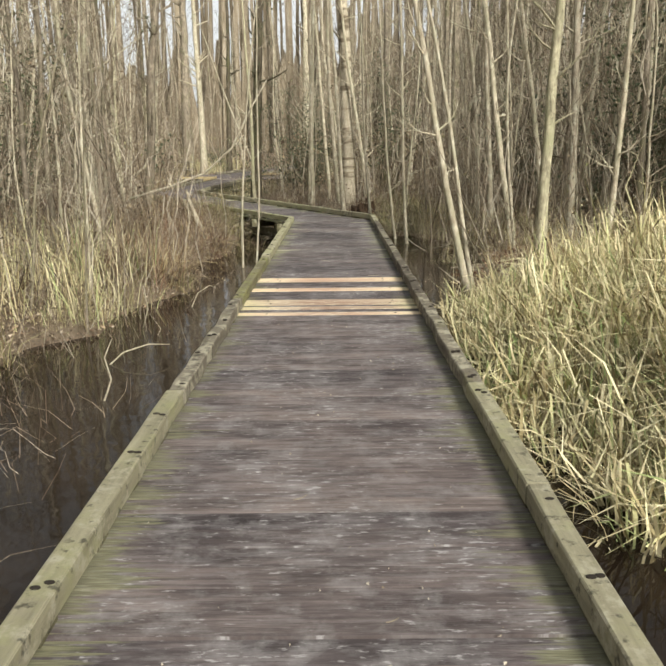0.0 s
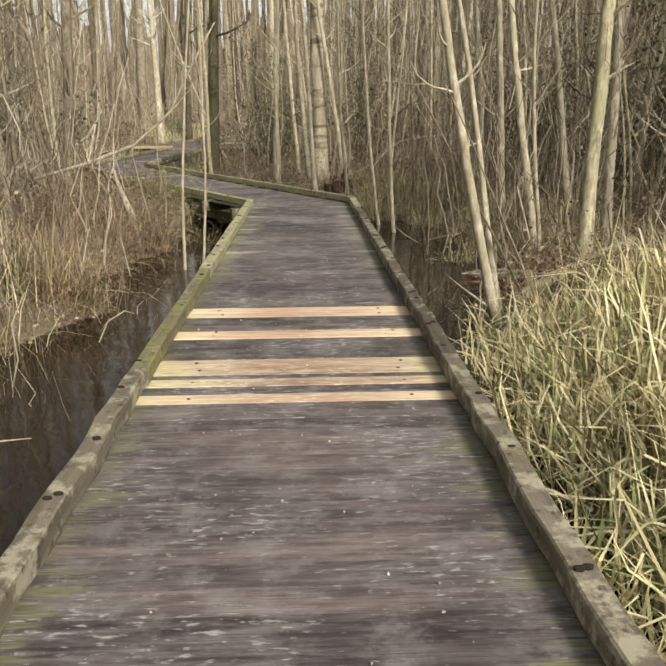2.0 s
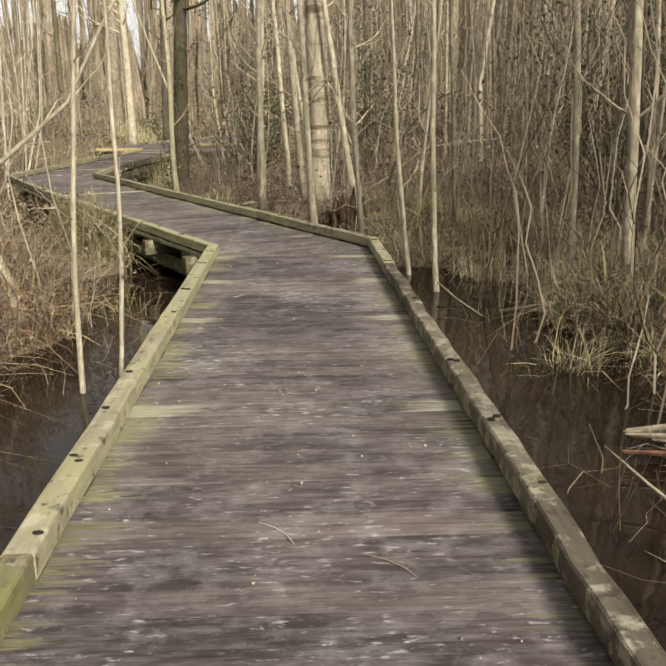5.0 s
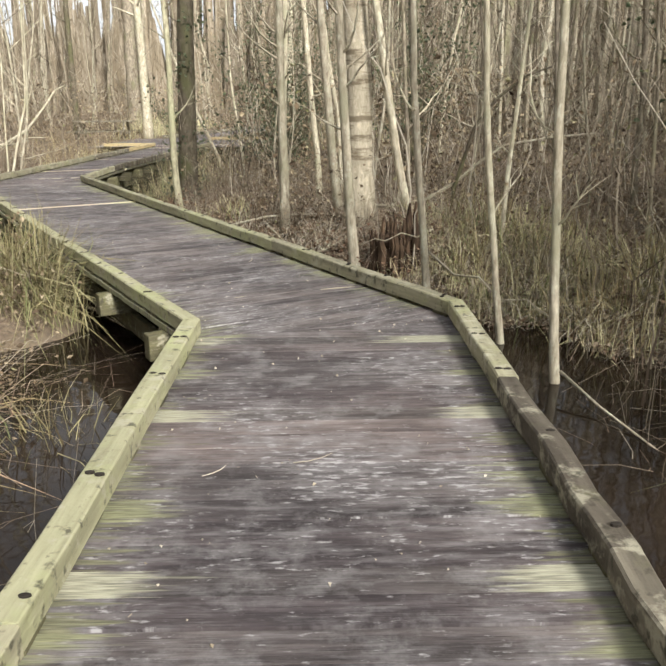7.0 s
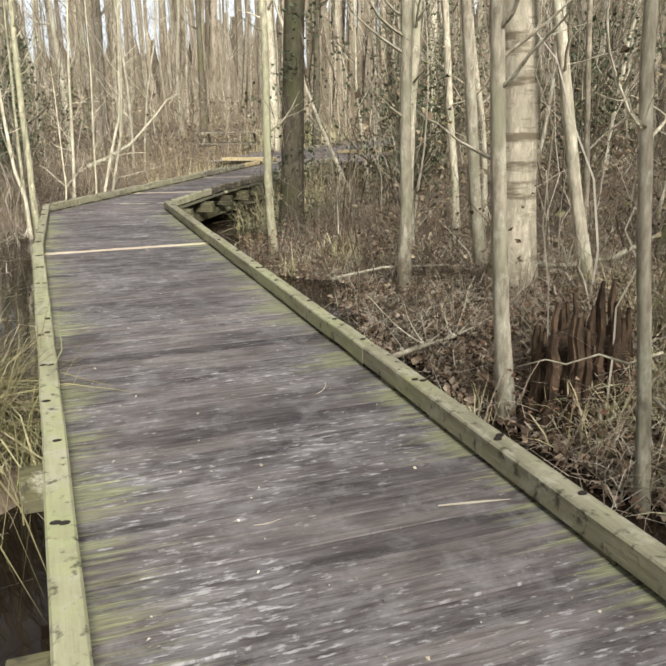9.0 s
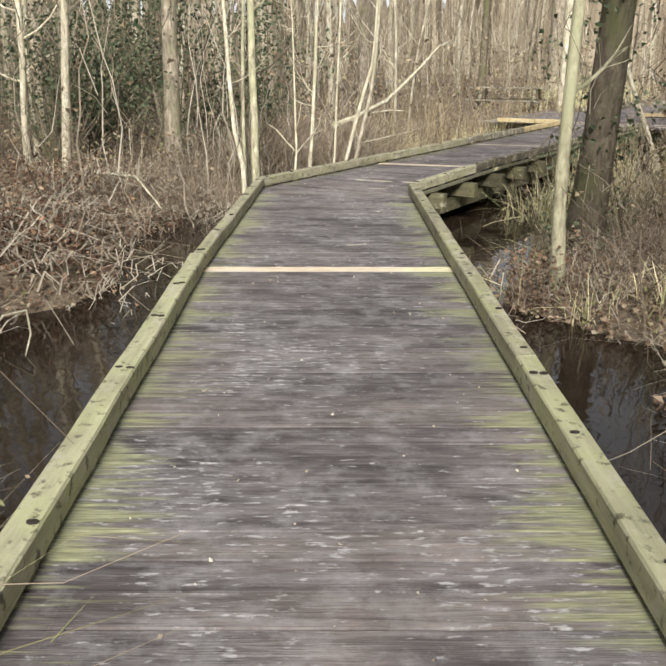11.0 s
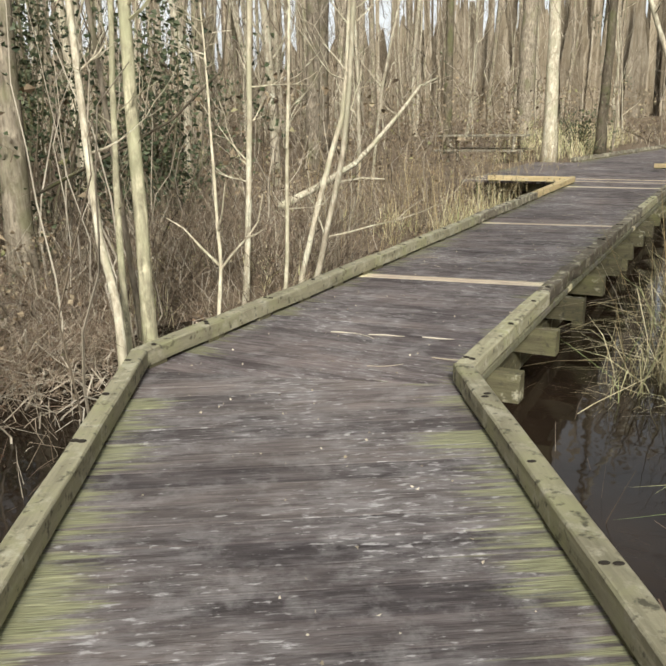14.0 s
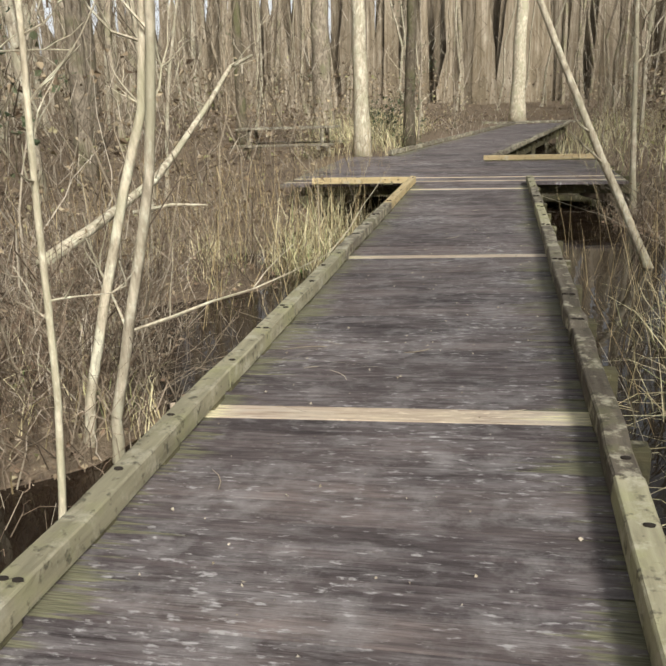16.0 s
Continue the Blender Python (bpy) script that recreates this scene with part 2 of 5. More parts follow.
M_STRAW = stuff_material("straw", [(0, (0.30, 0.22, 0.12)), (0.5, (0.50, 0.40, 0.22)), (1, (0.62, 0.52, 0.32))])
M_GREEN = stuff_material("evergreen_leaves", [(0, (0.04, 0.055, 0.03)), (0.6, (0.085, 0.105, 0.055)), (1, (0.17, 0.19, 0.115))], 0.5)
M_LEAF = stuff_material("dead_leaves", [(0, (0.12, 0.078, 0.05)), (0.5, (0.30, 0.21, 0.145)), (0.85, (0.46, 0.36, 0.26)), (1, (0.60, 0.52, 0.42))])
M_BITS = stuff_material("pale_bits", [(0, (0.26, 0.215, 0.155)), (1, (0.60, 0.55, 0.46))])


def ground_material():
    m, nt, b = mat("leaf_litter", 0.95, 0.1)
    co = coords(nt, "Position", (1, 1, 1))
    a = noise_tex(nt, co, 1.4, 6, 0.65)
    f = noise_tex(nt, co, 22.0, 5, 0.7)
    col = ramp(nt, a, [(0.3, (0.06, 0.045, 0.034)), (0.5, (0.135, 0.105, 0.077)), (0.7, (0.22, 0.18, 0.125))])
    col = mix(nt, ramp(nt, f, [(0.35, (0, 0, 0)), (0.7, (0.8, 0.8, 0.8))]), col, (0.30, 0.23, 0.155))
    nt.links.new(col, b.inputs["Base Color"])
    bump(nt, b, f, 1.0, 0.04)
    return m


def water_material():
    m, nt, b = mat("swamp_water", 0.04, 0.5)
    b.inputs["IOR"].default_value = 1.33
    co = coords(nt, "Position", (1, 1, 1))
    col = ramp(nt, noise_tex(nt, co, 0.9, 4, 0.6), [(0.35, (0.013, 0.009, 0.006)), (0.7, (0.034, 0.023, 0.015))])
    nt.links.new(col, b.inputs["Base Color"])
    bump(nt, b, noise_tex(nt, co, 5.0, 2, 0.5), 0.12, 0.02)
    return m


M_GROUND, M_WATER = ground_material(), water_material()


# ---- mesh helpers ----
BOXES = {}


class Geo:
    """Collects vertices and faces for one mesh."""

    def __init__(self):
        self.v, self.f, self.n = [], [], 0

    def add(self, v, f):
        self.v.append(np.asarray(v, dtype=float).reshape(-1, 3))
        self.f.extend([[i + self.n for i in q] for q in f])
        self.n += len(self.v[-1])

    def tube(self, pts, radii, sides=5, cap=True):
        p = np.asarray(pts, dtype=float)
        d = np.gradient(p, axis=0)
        d /= np.linalg.norm(d, axis=1)[:, None] + 1e-9
        ref = np.array([0.0, 1.0, 0.0]) if abs(d[0][1]) < 0.8 else np.array([1.0, 0.0, 0.0])
        u = np.cross(d, ref)
        u /= np.linalg.norm(u, axis=1)[:, None] + 1e-9
        w = np.cross(d, u)
        a = np.linspace(0, 2 * np.pi, sides, endpoint=False)
        r = np.asarray(radii, dtype=float)[:, None, None]
        ring = p[:, None, :] + r * (np.cos(a)[None, :, None] * u[:, None, :] + np.sin(a)[None, :, None] * w[:, None, :])
        fs = []
        for i in range(len(p) - 1):
            for j in range(sides):
                k = (j + 1) % sides
                fs.append([i * sides + j, i * sides + k, (i + 1) * sides + k, (i + 1) * sides + j])
        if cap:
            fs.append(list(range((len(p) - 1) * sides, len(p) * sides)))
            fs.append(list(range(sides))[::-1])
        self.add(ring.reshape(-1, 3), fs)

    def mesh(self, name, material, smooth=False):
        me = bpy.data.meshes.new(name)
        me.from_pydata(np.concatenate(self.v).tolist() if self.v else [], [], self.f)
        me.materials.append(material)
        if smooth:
            me.shade_smooth()
        return me


def ribbons(p0, p1, p2, p3, width, side):
    """Blades as thin strips through four points each; all arrays n x 3."""
    n = len(p0)
    w = side * width[:, None] * 0.5
    v = np.stack([p0 - w, p0 + w, p1 - w * 0.9, p1 + w * 0.9, p2 - w * 0.6, p2 + w * 0.6, p3], axis=1).reshape(-1, 3)
    base = (np.arange(n) * 7)[:, None]
    quads = np.concatenate([base + np.array([[0, 1, 3, 2]]), base + np.array([[2, 3, 5, 4]])]).tolist()
    tris = (base + np.array([[4, 5, 6]])).tolist()
    return v, quads + tris


def stuff_mesh(name, v, f, material):
    me = bpy.data.meshes.new(name)
    me.from_pydata(v.tolist(), [], f)
    me.materials.append(material)
    return me


def child(name, me, parent, label=""):
    ob = new(name, me)
    ob.parent = parent
    if parent.name.startswith("boardwalk"):
        ob.matrix_parent_inverse = Matrix.Translation(-parent.location)
    if label:
        ob["label"] = label
    return ob


def holder(name, place, label, category, group="", kind=""):
    ob = new(name)
    ob.empty_display_size = 0.2
    ob.location = place
    return tagged(ob, label, category, group, kind)


# ---- plan of the boardwalk ----
WATER = -0.52
L0, L1, L2, L3 = (-0.28, -6.5), (-1.12, 13.83), (-6.93, 23.2), (-6.99, 35.8)   # inner left line
LM = (-4.94, 19.80)                                                            # where the second left kerb bows outwards
R0, R1, R2, R3 = (1.54, -6.5), (0.43, 14.28), (-5.28, 23.65), (-5.25, 35.8)    # inner right line
KW, KTOP, KBOT = 0.10, 0.122, 0.028


def deck_z(x, y):
    """The third stretch leans: its right edge lies higher."""
    if y < 23.2:
        return 0.0
    right = float(np.interp(y, [23.2, 26.1, 29.4, 35.8, 39], [0.0, 0.05, 0.035, 0.0, 0.0]))
    return right * min(1.1, max(-0.1, (x + 6.95) / 1.7))


def clip_poly(poly, a, n):
    """Keeps the part of poly on the side of point a to which n points."""
    out = []
    for i, p in enumerate(poly):
        q = poly[(i + 1) % len(poly)]
        dp, dq = (p - a).dot(n), (q - a).dot(n)
        if dp >= 0:
            out.append(p)
        if dp * dq < 0:
            out.append(p + (q - p) * (dp / (dp - dq)))
    return out


def prism(poly, ztop, thick, axis, mid, half, shift, chamfer=0.004):
    """A board from its outline, with rounded top edges, and its two UV maps."""
    c = sum(poly, Vector((0, 0))) / len(poly)
    n = len(poly)
    v, f = [], []
    for inset, dz in ((0, -thick), (0, -chamfer), (chamfer, 0)):
        for p in poly:
            q = p + (c - p).normalized() * inset
            v.append((q.x, q.y, ztop(q.x, q.y) + dz))
    for k in (0, 1):
        for i in range(n):
            j = (i + 1) % n
            f.append((k * n + i, k * n + j, (k + 1) * n + j, (k + 1) * n + i))
    f.append(tuple(range(2 * n, 3 * n)))
    f.append(tuple(range(n))[::-1])
    me = bpy.data.meshes.new("plank")
    me.from_pydata(v, [], f)
    me.uv_layers.new(name="UVMap")
    me.uv_layers.new(name="side")
    uv, sd = me.uv_layers["UVMap"], me.uv_layers["side"]
    across = Vector((-axis.y, axis.x))
    for lp in me.loops:
        co = me.vertices[lp.vertex_index].co
        d = Vector((co.x, co.y)) - mid
        uv.data[lp.index].uv = (d.dot(across) + shift, d.dot(axis) + shift * 3.7)
        sd.data[lp.index].uv = (d.dot(across) / half, 0)
    return me


def planks(owner, poly, axis, start, stop, origin, half, pale=(), step=0.146, wide=0.139, fresh=None, odd=(), old=None, ends=()):
    """Boards laid across the axis and cut to the outline poly."""
    poly = [Vector(p) for p in poly]
    axis = Vector(axis).normalized()
    across = Vector((-axis.y, axis.x))
    origin = Vector(origin)
    rng = random.Random(int(start * 10) + len(poly))
    boards, s = [], start
    while s < stop:
        if odd and s + step > odd[0][0] and not boards[-1][2] and boards[-1][0] < odd[0][0]:
            if odd[0][0] - s > 0.03:
                boards.append((s, odd[0][0] - 0.007, False))
            boards += odd
            s = odd[-1][1] + 0.007
        else:
            boards.append((s, s + wide + rng.uniform(-0.004, 0.004), any(lo <= s + wide / 2 <= hi for lo, hi in pale)))
            s += step
    for s, e, is_pale in boards:
        a, b = origin + axis * s, origin + axis * e
        cut = clip_poly(clip_poly(poly, a, axis), b, -axis)
        if len(cut) >= 3:
            area = abs(sum(p.x * q.y - q.x * p.y for p, q in zip(cut, cut[1:] + cut[:1]))) / 2
            if area > 0.004:
                mid = origin + axis * s
                c = sum(cut, Vector((0, 0))) / len(cut)
                mid = mid + across * (c - mid).dot(across)
                dz = rng.uniform(-0.003, 0.003)
                me = prism(cut, lambda x, y: deck_z(x, y) + dz, 0.04, axis, mid, half, rng.uniform(0, 50))
                worn = old or (M_DECK_GREEN if c.y > 8.5 and c.x > -1.6 and c.y < 14.5 and rng.random() < 0.55 else M_DECK_DRY if c.y < 4.9 and rng.random() < 0.8 else M_DECK)
                if any(s <= v < s + step for v in ends):
                    worn = M_DECK_ENDS
                me.materials.append((fresh or M_PALE) if is_pale else worn)
                child("plank", me, owner, "new pale sawn plank" if is_pale else "")
                if is_pale and c.y < 8:
                    for q in (-0.62, 0.60):
                        hole = child("screw", bolt_mesh(), owner, "dark rusty screw")
                        w = mid + across * (q + rng.uniform(-0.04, 0.04)) + axis * (e - s) * rng.uniform(0.4, 0.6)
                        hole.location = (w.x, w.y, deck_z(w.x, w.y))
                        hole.scale = (0.6, 0.6, 0.6)


def bolt_mesh():
    """A dark bolt head in its worn hollow."""
    if "bolt" not in BOXES:
        g = Geo()
        g.tube([(0, 0, -0.02), (0, 0, 0.004), (0, 0, 0.006)], [0.011, 0.011, 0.007], 8)
        g.v[0][:, 0] *= 1.7
        BOXES["bolt"] = g.mesh("bolt", M_HOLE)
    return BOXES["bolt"]


def kerb(owner, a, b, out, cut_a=0.0, cut_b=0.0, material=None, seed=0, lengths=2.9, top=KTOP):
    """A row of kerb timbers from a to b; the inner face runs through a and b, out points away from the deck.
    cut_a, cut_b: how far the outer edge runs past the inner one at the mitred ends."""
    a, b, out = Vector(a), Vector(b), Vector(out).normalized()
    d = (b - a).normalized()
    total = (b - a).length
    n = max(1, round(total / lengths))
    rng = random.Random(seed)
    for k in range(n):
        s0, s1 = total * k / n, total * (k + 1) / n
        o0 = s0 - (cut_a if k == 0 else 0)
        o1 = s1 + (cut_b if k == n - 1 else 0)
        s0, s1 = s0 + (0.004 if k else 0), s1
        w = KW + rng.uniform(-0.006, 0.006)
        segs = max(2, int((s1 - s0) / 0.35))
        g = []
        wood = material[k % len(material)] if isinstance(material, list) else (material or M_KERB)
        worn = 0.013 if wood in (M_KERB_DARK, M_KERB_ROT) else 0.005
        segs = segs * 2 if worn > 0.01 else segs
        sway = [rng.uniform(-0.6, 0.6) * worn for _ in range(segs + 1)]
        bob = [rng.uniform(-1, 0.6) * worn for _ in range(segs + 1)]
        for i in range(segs + 1):
            t = i / segs
            pin, pout = a + d * (s0 + (s1 - s0) * t), a + d * (o0 + (o1 - o0) * t)
            z = deck_z(pin.x, pin.y) + bob[i]
            c = 0.008
            for u, h in ((0, KBOT), (0, top - c), (c, top), (w - c, top), (w, top - c), (w, KBOT)):
                base = pin + (pout - pin) * (u / w)
                q = base + out * (u + sway[i])
                g.append((q.x, q.y, z + h))
        f = []
        for i in range(segs):
            for j in range(6):
                m = (j + 1) % 6
                f.append((i * 6 + j, (i + 1) * 6 + j, (i + 1) * 6 + m, i * 6 + m))
        f += [tuple(range(6)), tuple(range(segs * 6, segs * 6 + 6))[::-1]]
        me = bpy.data.meshes.new("kerb_timber")
        me.from_pydata(g, [], f)
        uv = me.uv_layers.new(name="UVMap")
        off = rng.uniform(0, 30)
        for poly in me.polygons:
            for li in poly.loop_indices:
                vi = me.loops[li].vertex_index
                co = Vector(g[vi])
                uv.data[li].uv = ((Vector((co.x, co.y)) - a).dot(d) + off, (vi % 6) * 0.05 + off)
        me.materials.append(wood)
        timber = child("kerb_timber", me, owner)
        # pairs of bolts on top
        s = s0 + 0.12
        while s < s1 - 0.05:
            for u in (0.03, 0.065):
                if rng.random() < 0.35:
                    continue
                p = a + d * (s + rng.uniform(-0.03, 0.03)) + out * (u + rng.uniform(-0.008, 0.008))
                bolt = child("bolt", bolt_mesh(), timber)
                bolt.location = (p.x, p.y, deck_z(p.x, p.y) + top)
                bolt.rotation_euler = (0, 0, math.atan2(d.y, d.x) + 1.57)
            s += rng.uniform(0.5, 0.75)
        # spacer blocks below
        s = s0 + 0.1
        while s < s1 - 0.1:
            p = a + d * s + out * 0.05
            box(owner, "spacer_block", p, d, 0.16, 0.085, KBOT + 0.004, deck_z(p.x, p.y) + KBOT + 0.002, M_BEAM)
            s += 0.58


def box(owner, name, p, d, length, width, height, ztop, material, chamfer=0.004, label=""):
    """A sawn timber with eased edges, centred on p, along d, its top at ztop."""
    key = (name, round(length, 3), round(width, 3), round(height, 3), material.name)
    if key not in BOXES:
        bm = bmesh.new()
        bmesh.ops.create_cube(bm, size=1)
        bmesh.ops.scale(bm, vec=(length, width, height), verts=bm.verts)
        bmesh.ops.translate(bm, vec=(0, 0, -height / 2), verts=bm.verts)
        bmesh.ops.bevel(bm, geom=bm.edges[:], offset=min(chamfer, height / 4), segments=1, affect="EDGES")
        me = bpy.data.meshes.new(name)
        uv = bm.loops.layers.uv.new("UVMap")
        for fc in bm.faces:
            for lp in fc.loops:
                lp[uv].uv = (lp.vert.co.x, lp.vert.co.y + lp.vert.co.z)
        bm.to_mesh(me)
        bm.free()
        me.materials.append(material)
        BOXES[key] = me
    ob = child(name, BOXES[key], owner, label)
    ob.matrix_basis = Matrix.Translation((p.x, p.y, ztop)) @ Matrix.Rotation(math.atan2(d.y, d.x), 4, "Z")
    return ob


def bearers(owner, a, b, width, first=0.3, gap=0.95, stick=0.24):
    """Cross beams whose ends stick out, with posts and long stringers below."""
    a, b = Vector(a), Vector(b)
    d = (b - a).normalized()
    n = Vector((-d.y, d.x))
    s, k = first, 0
    total = (b - a).length
    while s < total - 0.1:
        p = a + d * s
        box(owner, "cross_beam", p, n, width + 2 * stick, 0.11, 0.17, min(deck_z(p.x, p.y), 0.05) - 0.045, M_BEAM)
        if k % 3 == 0:
            for e in (-1, 1):
                q = p + n * e * (width / 2 + 0.02) + d * 0.10
                box(owner, "post", q, d, 0.10, 0.10, 1.3, -0.05, M_BEAM)
        s += gap
        k += 1
    for e in (-1, 1):
        q = (a + b) / 2 + n * e * (width / 2 - 0.06)
        box(owner, "stringer", q, d, total, 0.05, 0.16, -0.215, M_BEAM)


def v2(*p):
    return Vector(p)


def outset(l, r, e=0.13):
    l, r = Vector(l), Vector(r)
    d = (r - l).normalized()
    return l - d * e, r + d * e


def build_boardwalk():
    l0, r0 = outset(L0, R0)
    l1, r1 = outset(L1, R1, 0.10)
    l2, r2 = outset(L2, R2, 0.10)
    l3, r3 = outset(L3, R3)
    # first stretch
    one = holder("boardwalk", (0.3, 3, 0), "weathered grey plank boardwalk with mossy kerbs and five new pale planks", "boardwalk", "boardwalk stretches")
    ax = (v2(*L1) + v2(*R1)) / 2 - (v2(*L0) + v2(*R0)) / 2
    o = (v2(*L0) + v2(*R0)) / 2
    u = ax.normalized()
    at = lambda x, y: (Vector((x, y)) - o).dot(u)
    y1 = at(0, 6.86)
    step = 0.146
    k0 = y1 - step * round(y1 / step)
    odd = [(at(0, lo), at(0, hi), new_wood) for lo, hi, new_wood in (
        (4.90, 5.03, True), (5.037, 5.153, False), (5.16, 5.28, True), (5.287, 5.363, False), (5.37, 5.51, True), (5.517, 5.66, True),
        (5.667, 5.80, False), (5.807, 5.95, False), (5.957, 6.123, False), (6.13, 6.262, True), (6.268, 6.33, True), (6.337, 6.47, False),
        (6.477, 6.59, False), (6.597, 6.703, False), (6.71, 6.85, True), (6.857, 7.0, True))]
    planks(one, [l0, r0, r1, l1], u, k0 - step, ax.length + 0.6, o, 0.86, odd=odd, ends=[at(0, y) for y in (9.6, 11.36, 12.63, 13.75)])
    n1 = v2(-u.y, u.x)
    kerb(one, L0, L1, n1, 0, -0.028, [M_KERB, M_KERB, M_KERB, M_KERB_DARK, M_KERB_MOSS, M_KERB, M_KERB_LIGHT], 1)
    kerb(one, R0, R1, -n1, 0, 0.03, [M_KERB] * 6 + [M_KERB_DARK, M_KERB_DARK, M_KERB_ROT, M_KERB_ROT, M_KERB_DARK, M_KERB_DARK, M_KERB_ROT, M_KERB], 2, 1.486)
    bearers(one, o, o + ax - u * 0.25, 1.72, stick=0.10)
    # second stretch
    two = holder("boardwalk", (-3, 19, 0), "dark plank boardwalk between bends with yellow-green kerbs and one new plank", "boardwalk", "boardwalk stretches")
    o2 = (v2(*L1) + v2(*R1)) / 2
    ax = (v2(*L2) + v2(*R2)) / 2 - o2
    u2 = ax.normalized()
    n2 = v2(-u2.y, u2.x)
    sl = (v2(-4.25, 20.27) - o2).dot(u2)
    k0 = sl - 0.146 * round(sl / 0.146) - 0.07 - 0.146 * 5
    lm = v2(*LM) + n2 * 0.12
    planks(two, [l1, r1, r2, l2, lm], u2, k0, ax.length + 0.8, o2, 0.86, [(sl - 0.07, sl + 0.07)], fresh=M_CREAM, old=M_DECK_GREEN)
    kerb(two, L1, LM, (v2(*LM) - v2(*L1)).orthogonal(), -0.028, 0, M_KERB_LIGHT, 3)
    kerb(two, LM, L2, (v2(*L2) - v2(*LM)).orthogonal(), 0, 0.028, M_KERB, 31)
    kerb(two, R1, R2, -n2, 0.03, -0.028, [M_KERB, M_KERB_LIGHT, M_KERB, M_KERB], 4)
    bearers(two, o2 + u2 * 0.3, o2 + ax, 1.62, stick=0.2, gap=1.3)
    # third stretch
    three = holder("boardwalk", (-6, 29, 0), "dark plank boardwalk with chewed kerbs and a few new pale planks", "boardwalk", "boardwalk stretches")
    o3 = (v2(*L2) + v2(*R2)) / 2
    ax = (v2(*L3) + v2(*R3)) / 2 - o3
    u3 = ax.normalized()
    n3 = v2(-u3.y, u3.x)
    sa, sb = 26.05 - o3.y, 29.66 - o3.y
    k0 = sa - 0.146 * round(sa / 0.146) - 0.146 * 4
    planks(three, [l2, r2, r3, l3], u3, k0, ax.length, o3, 0.86, [(sa, sa + 0.146), (sb, sb + 0.146), (34.9 - o3.y, 35.15 - o3.y)], fresh=M_CREAM)
    kerb(three, L2, L3, n3, 0.028, 0.1, [M_KERB, M_KERB, M_KERB_DARK, M_KERB_NEW], 5)
    kerb(three, R2, R3, -n3, -0.028, 0, [M_KERB, M_KERB_ROT, M_KERB_ROT, M_KERB_DARK, M_KERB, M_KERB_DARK, M_KERB], 6, 1.8)
    bearers(three, o3 + u3 * 0.4, o3 + ax, 1.66)
    # junction with new timber
    four = holder("boardwalk_junction", (-6, 38, 0), "boardwalk crossing of dark planks edged with new yellow timber", "boardwalk")
    planks(four, [(-9.3, 35.84), (-3.7, 35.84), (-3.7, 40.1), (-5.8, 40.1), (-8.3, 42.0), (-9.3, 42.0)], (0, 1), 0, 6.2, (-6.3, 35.84), 2.9,
           [(0.28, 0.42), (0.87, 1.0)], fresh=M_CREAM)
    kerb(four, (-8.7, 35.8), (-7.1, 35.8), (0, -1), 0, 0, M_KERB_NEW, 7)
    kerb(four, (-6.0, 40.0), (-3.7, 40.0), (0, 1), 0, 0, M_KERB_NEW, 8)
    bearers(four, (-6.3, 35.9), (-6.3, 41.5), 5.4, stick=0.1)
    # last stretch
    five = holder("boardwalk", (-6, 50, 0), "distant grey plank boardwalk between low dark kerbs", "boardwalk", "boardwalk stretches")
    planks(five, [(-8.25, 42.0), (-5.85, 40.1), (-2.8, 59.6), (-5.0, 60.0)], (0.16, 1), 0, 20.5, (-7.0, 40.0), 1.2)
    kerb(five, (-8.2, 42.0), (-5.0, 60), (-1, 0.17), 0, 0, M_KERB_DARK, 9)
    kerb(five, (-5.9, 40.1), (-2.9, 58.5), (1, -0.16), 0, 0, M_KERB_DARK, 10)
    kerb(five, (-6.5, 60.1), (-1.5, 59.6), (0, 1), 0, 0, M_KERB_DARK, 11)
    bearers(five, (-7.0, 41.0), (-3.95, 59.5), 2.2, stick=0.05, gap=1.2)


# ---- ground and water ----
SPINE = [Vector(p) for p in ((0.63, -40), (0.63, -6.5), (-0.34, 14.05), (-6.1, 23.4), (-6.1, 38), (-4, 60))]


def walk_distance(x, y):
    best = 1e9
    p = Vector((x, y))
    for a, b in zip(SPINE, SPINE[1:]):
        ab = b - a
        t = max(0, min(1, (p - a).dot(ab) / ab.dot(ab)))
        best = min(best, (p - a - ab * t).length)
    return best


def ground_z(x, y):
    d = walk_distance(x, y)
    n = noise.noise(Vector((x * 0.33, y * 0.33, 3.1))) * 0.22 + noise.noise(Vector((x * 1.1, y * 1.1, 8.0))) * 0.09
    z = -0.80 + 0.40 * min(1, max(0, (d - 1.3) / 1.9)) + n * min(1, max(0.25, d - 1.2))
    if d > 6:
        z += 0.05 * (d - 6) ** 0.8
    if y > 36:
        z += min(0.35, (y - 36) * 0.06) * min(1, max(0, d - 1.0))
    for bx, by, br, bh in BANKS + POOLS:
        q = math.hypot(x - bx, y - by) / br
        if q < 1:
            z += bh * (1 - q * q)
    return z


BANKS = ((3.1, 12.8, 1.1, 0.28), (2.7, 15.8, 1.0, 0.30), (1.95, 8.2, 0.7, 0.30), (-7.5, 20.2, 1.2, 0.36), (-8.1, 27.0, 1.1, 0.22), (-3.2, 15.75, 0.9, 0.5), (-3.5, 12.9, 1.3, 0.42), (-3.9, 21.4, 1.1, 0.22), (2.9, 4.6, 2.3, 0.30), (2.9, 9.4, 1.2, 0.25), (-3.2, 8.6, 2.0, 0.22), (0.9, 17.6, 1.9, 0.28), (-0.4, 19.5, 2.2, 0.25),
         (-2.6, 22.4, 1.2, 0.28), (-9.3, 22.0, 1.6, 0.3), (-9.3, 26.4, 1.5, 0.25), (-3.5, 30.0, 1.2, 0.2), (-8.7, 31.0, 1.2, 0.25))

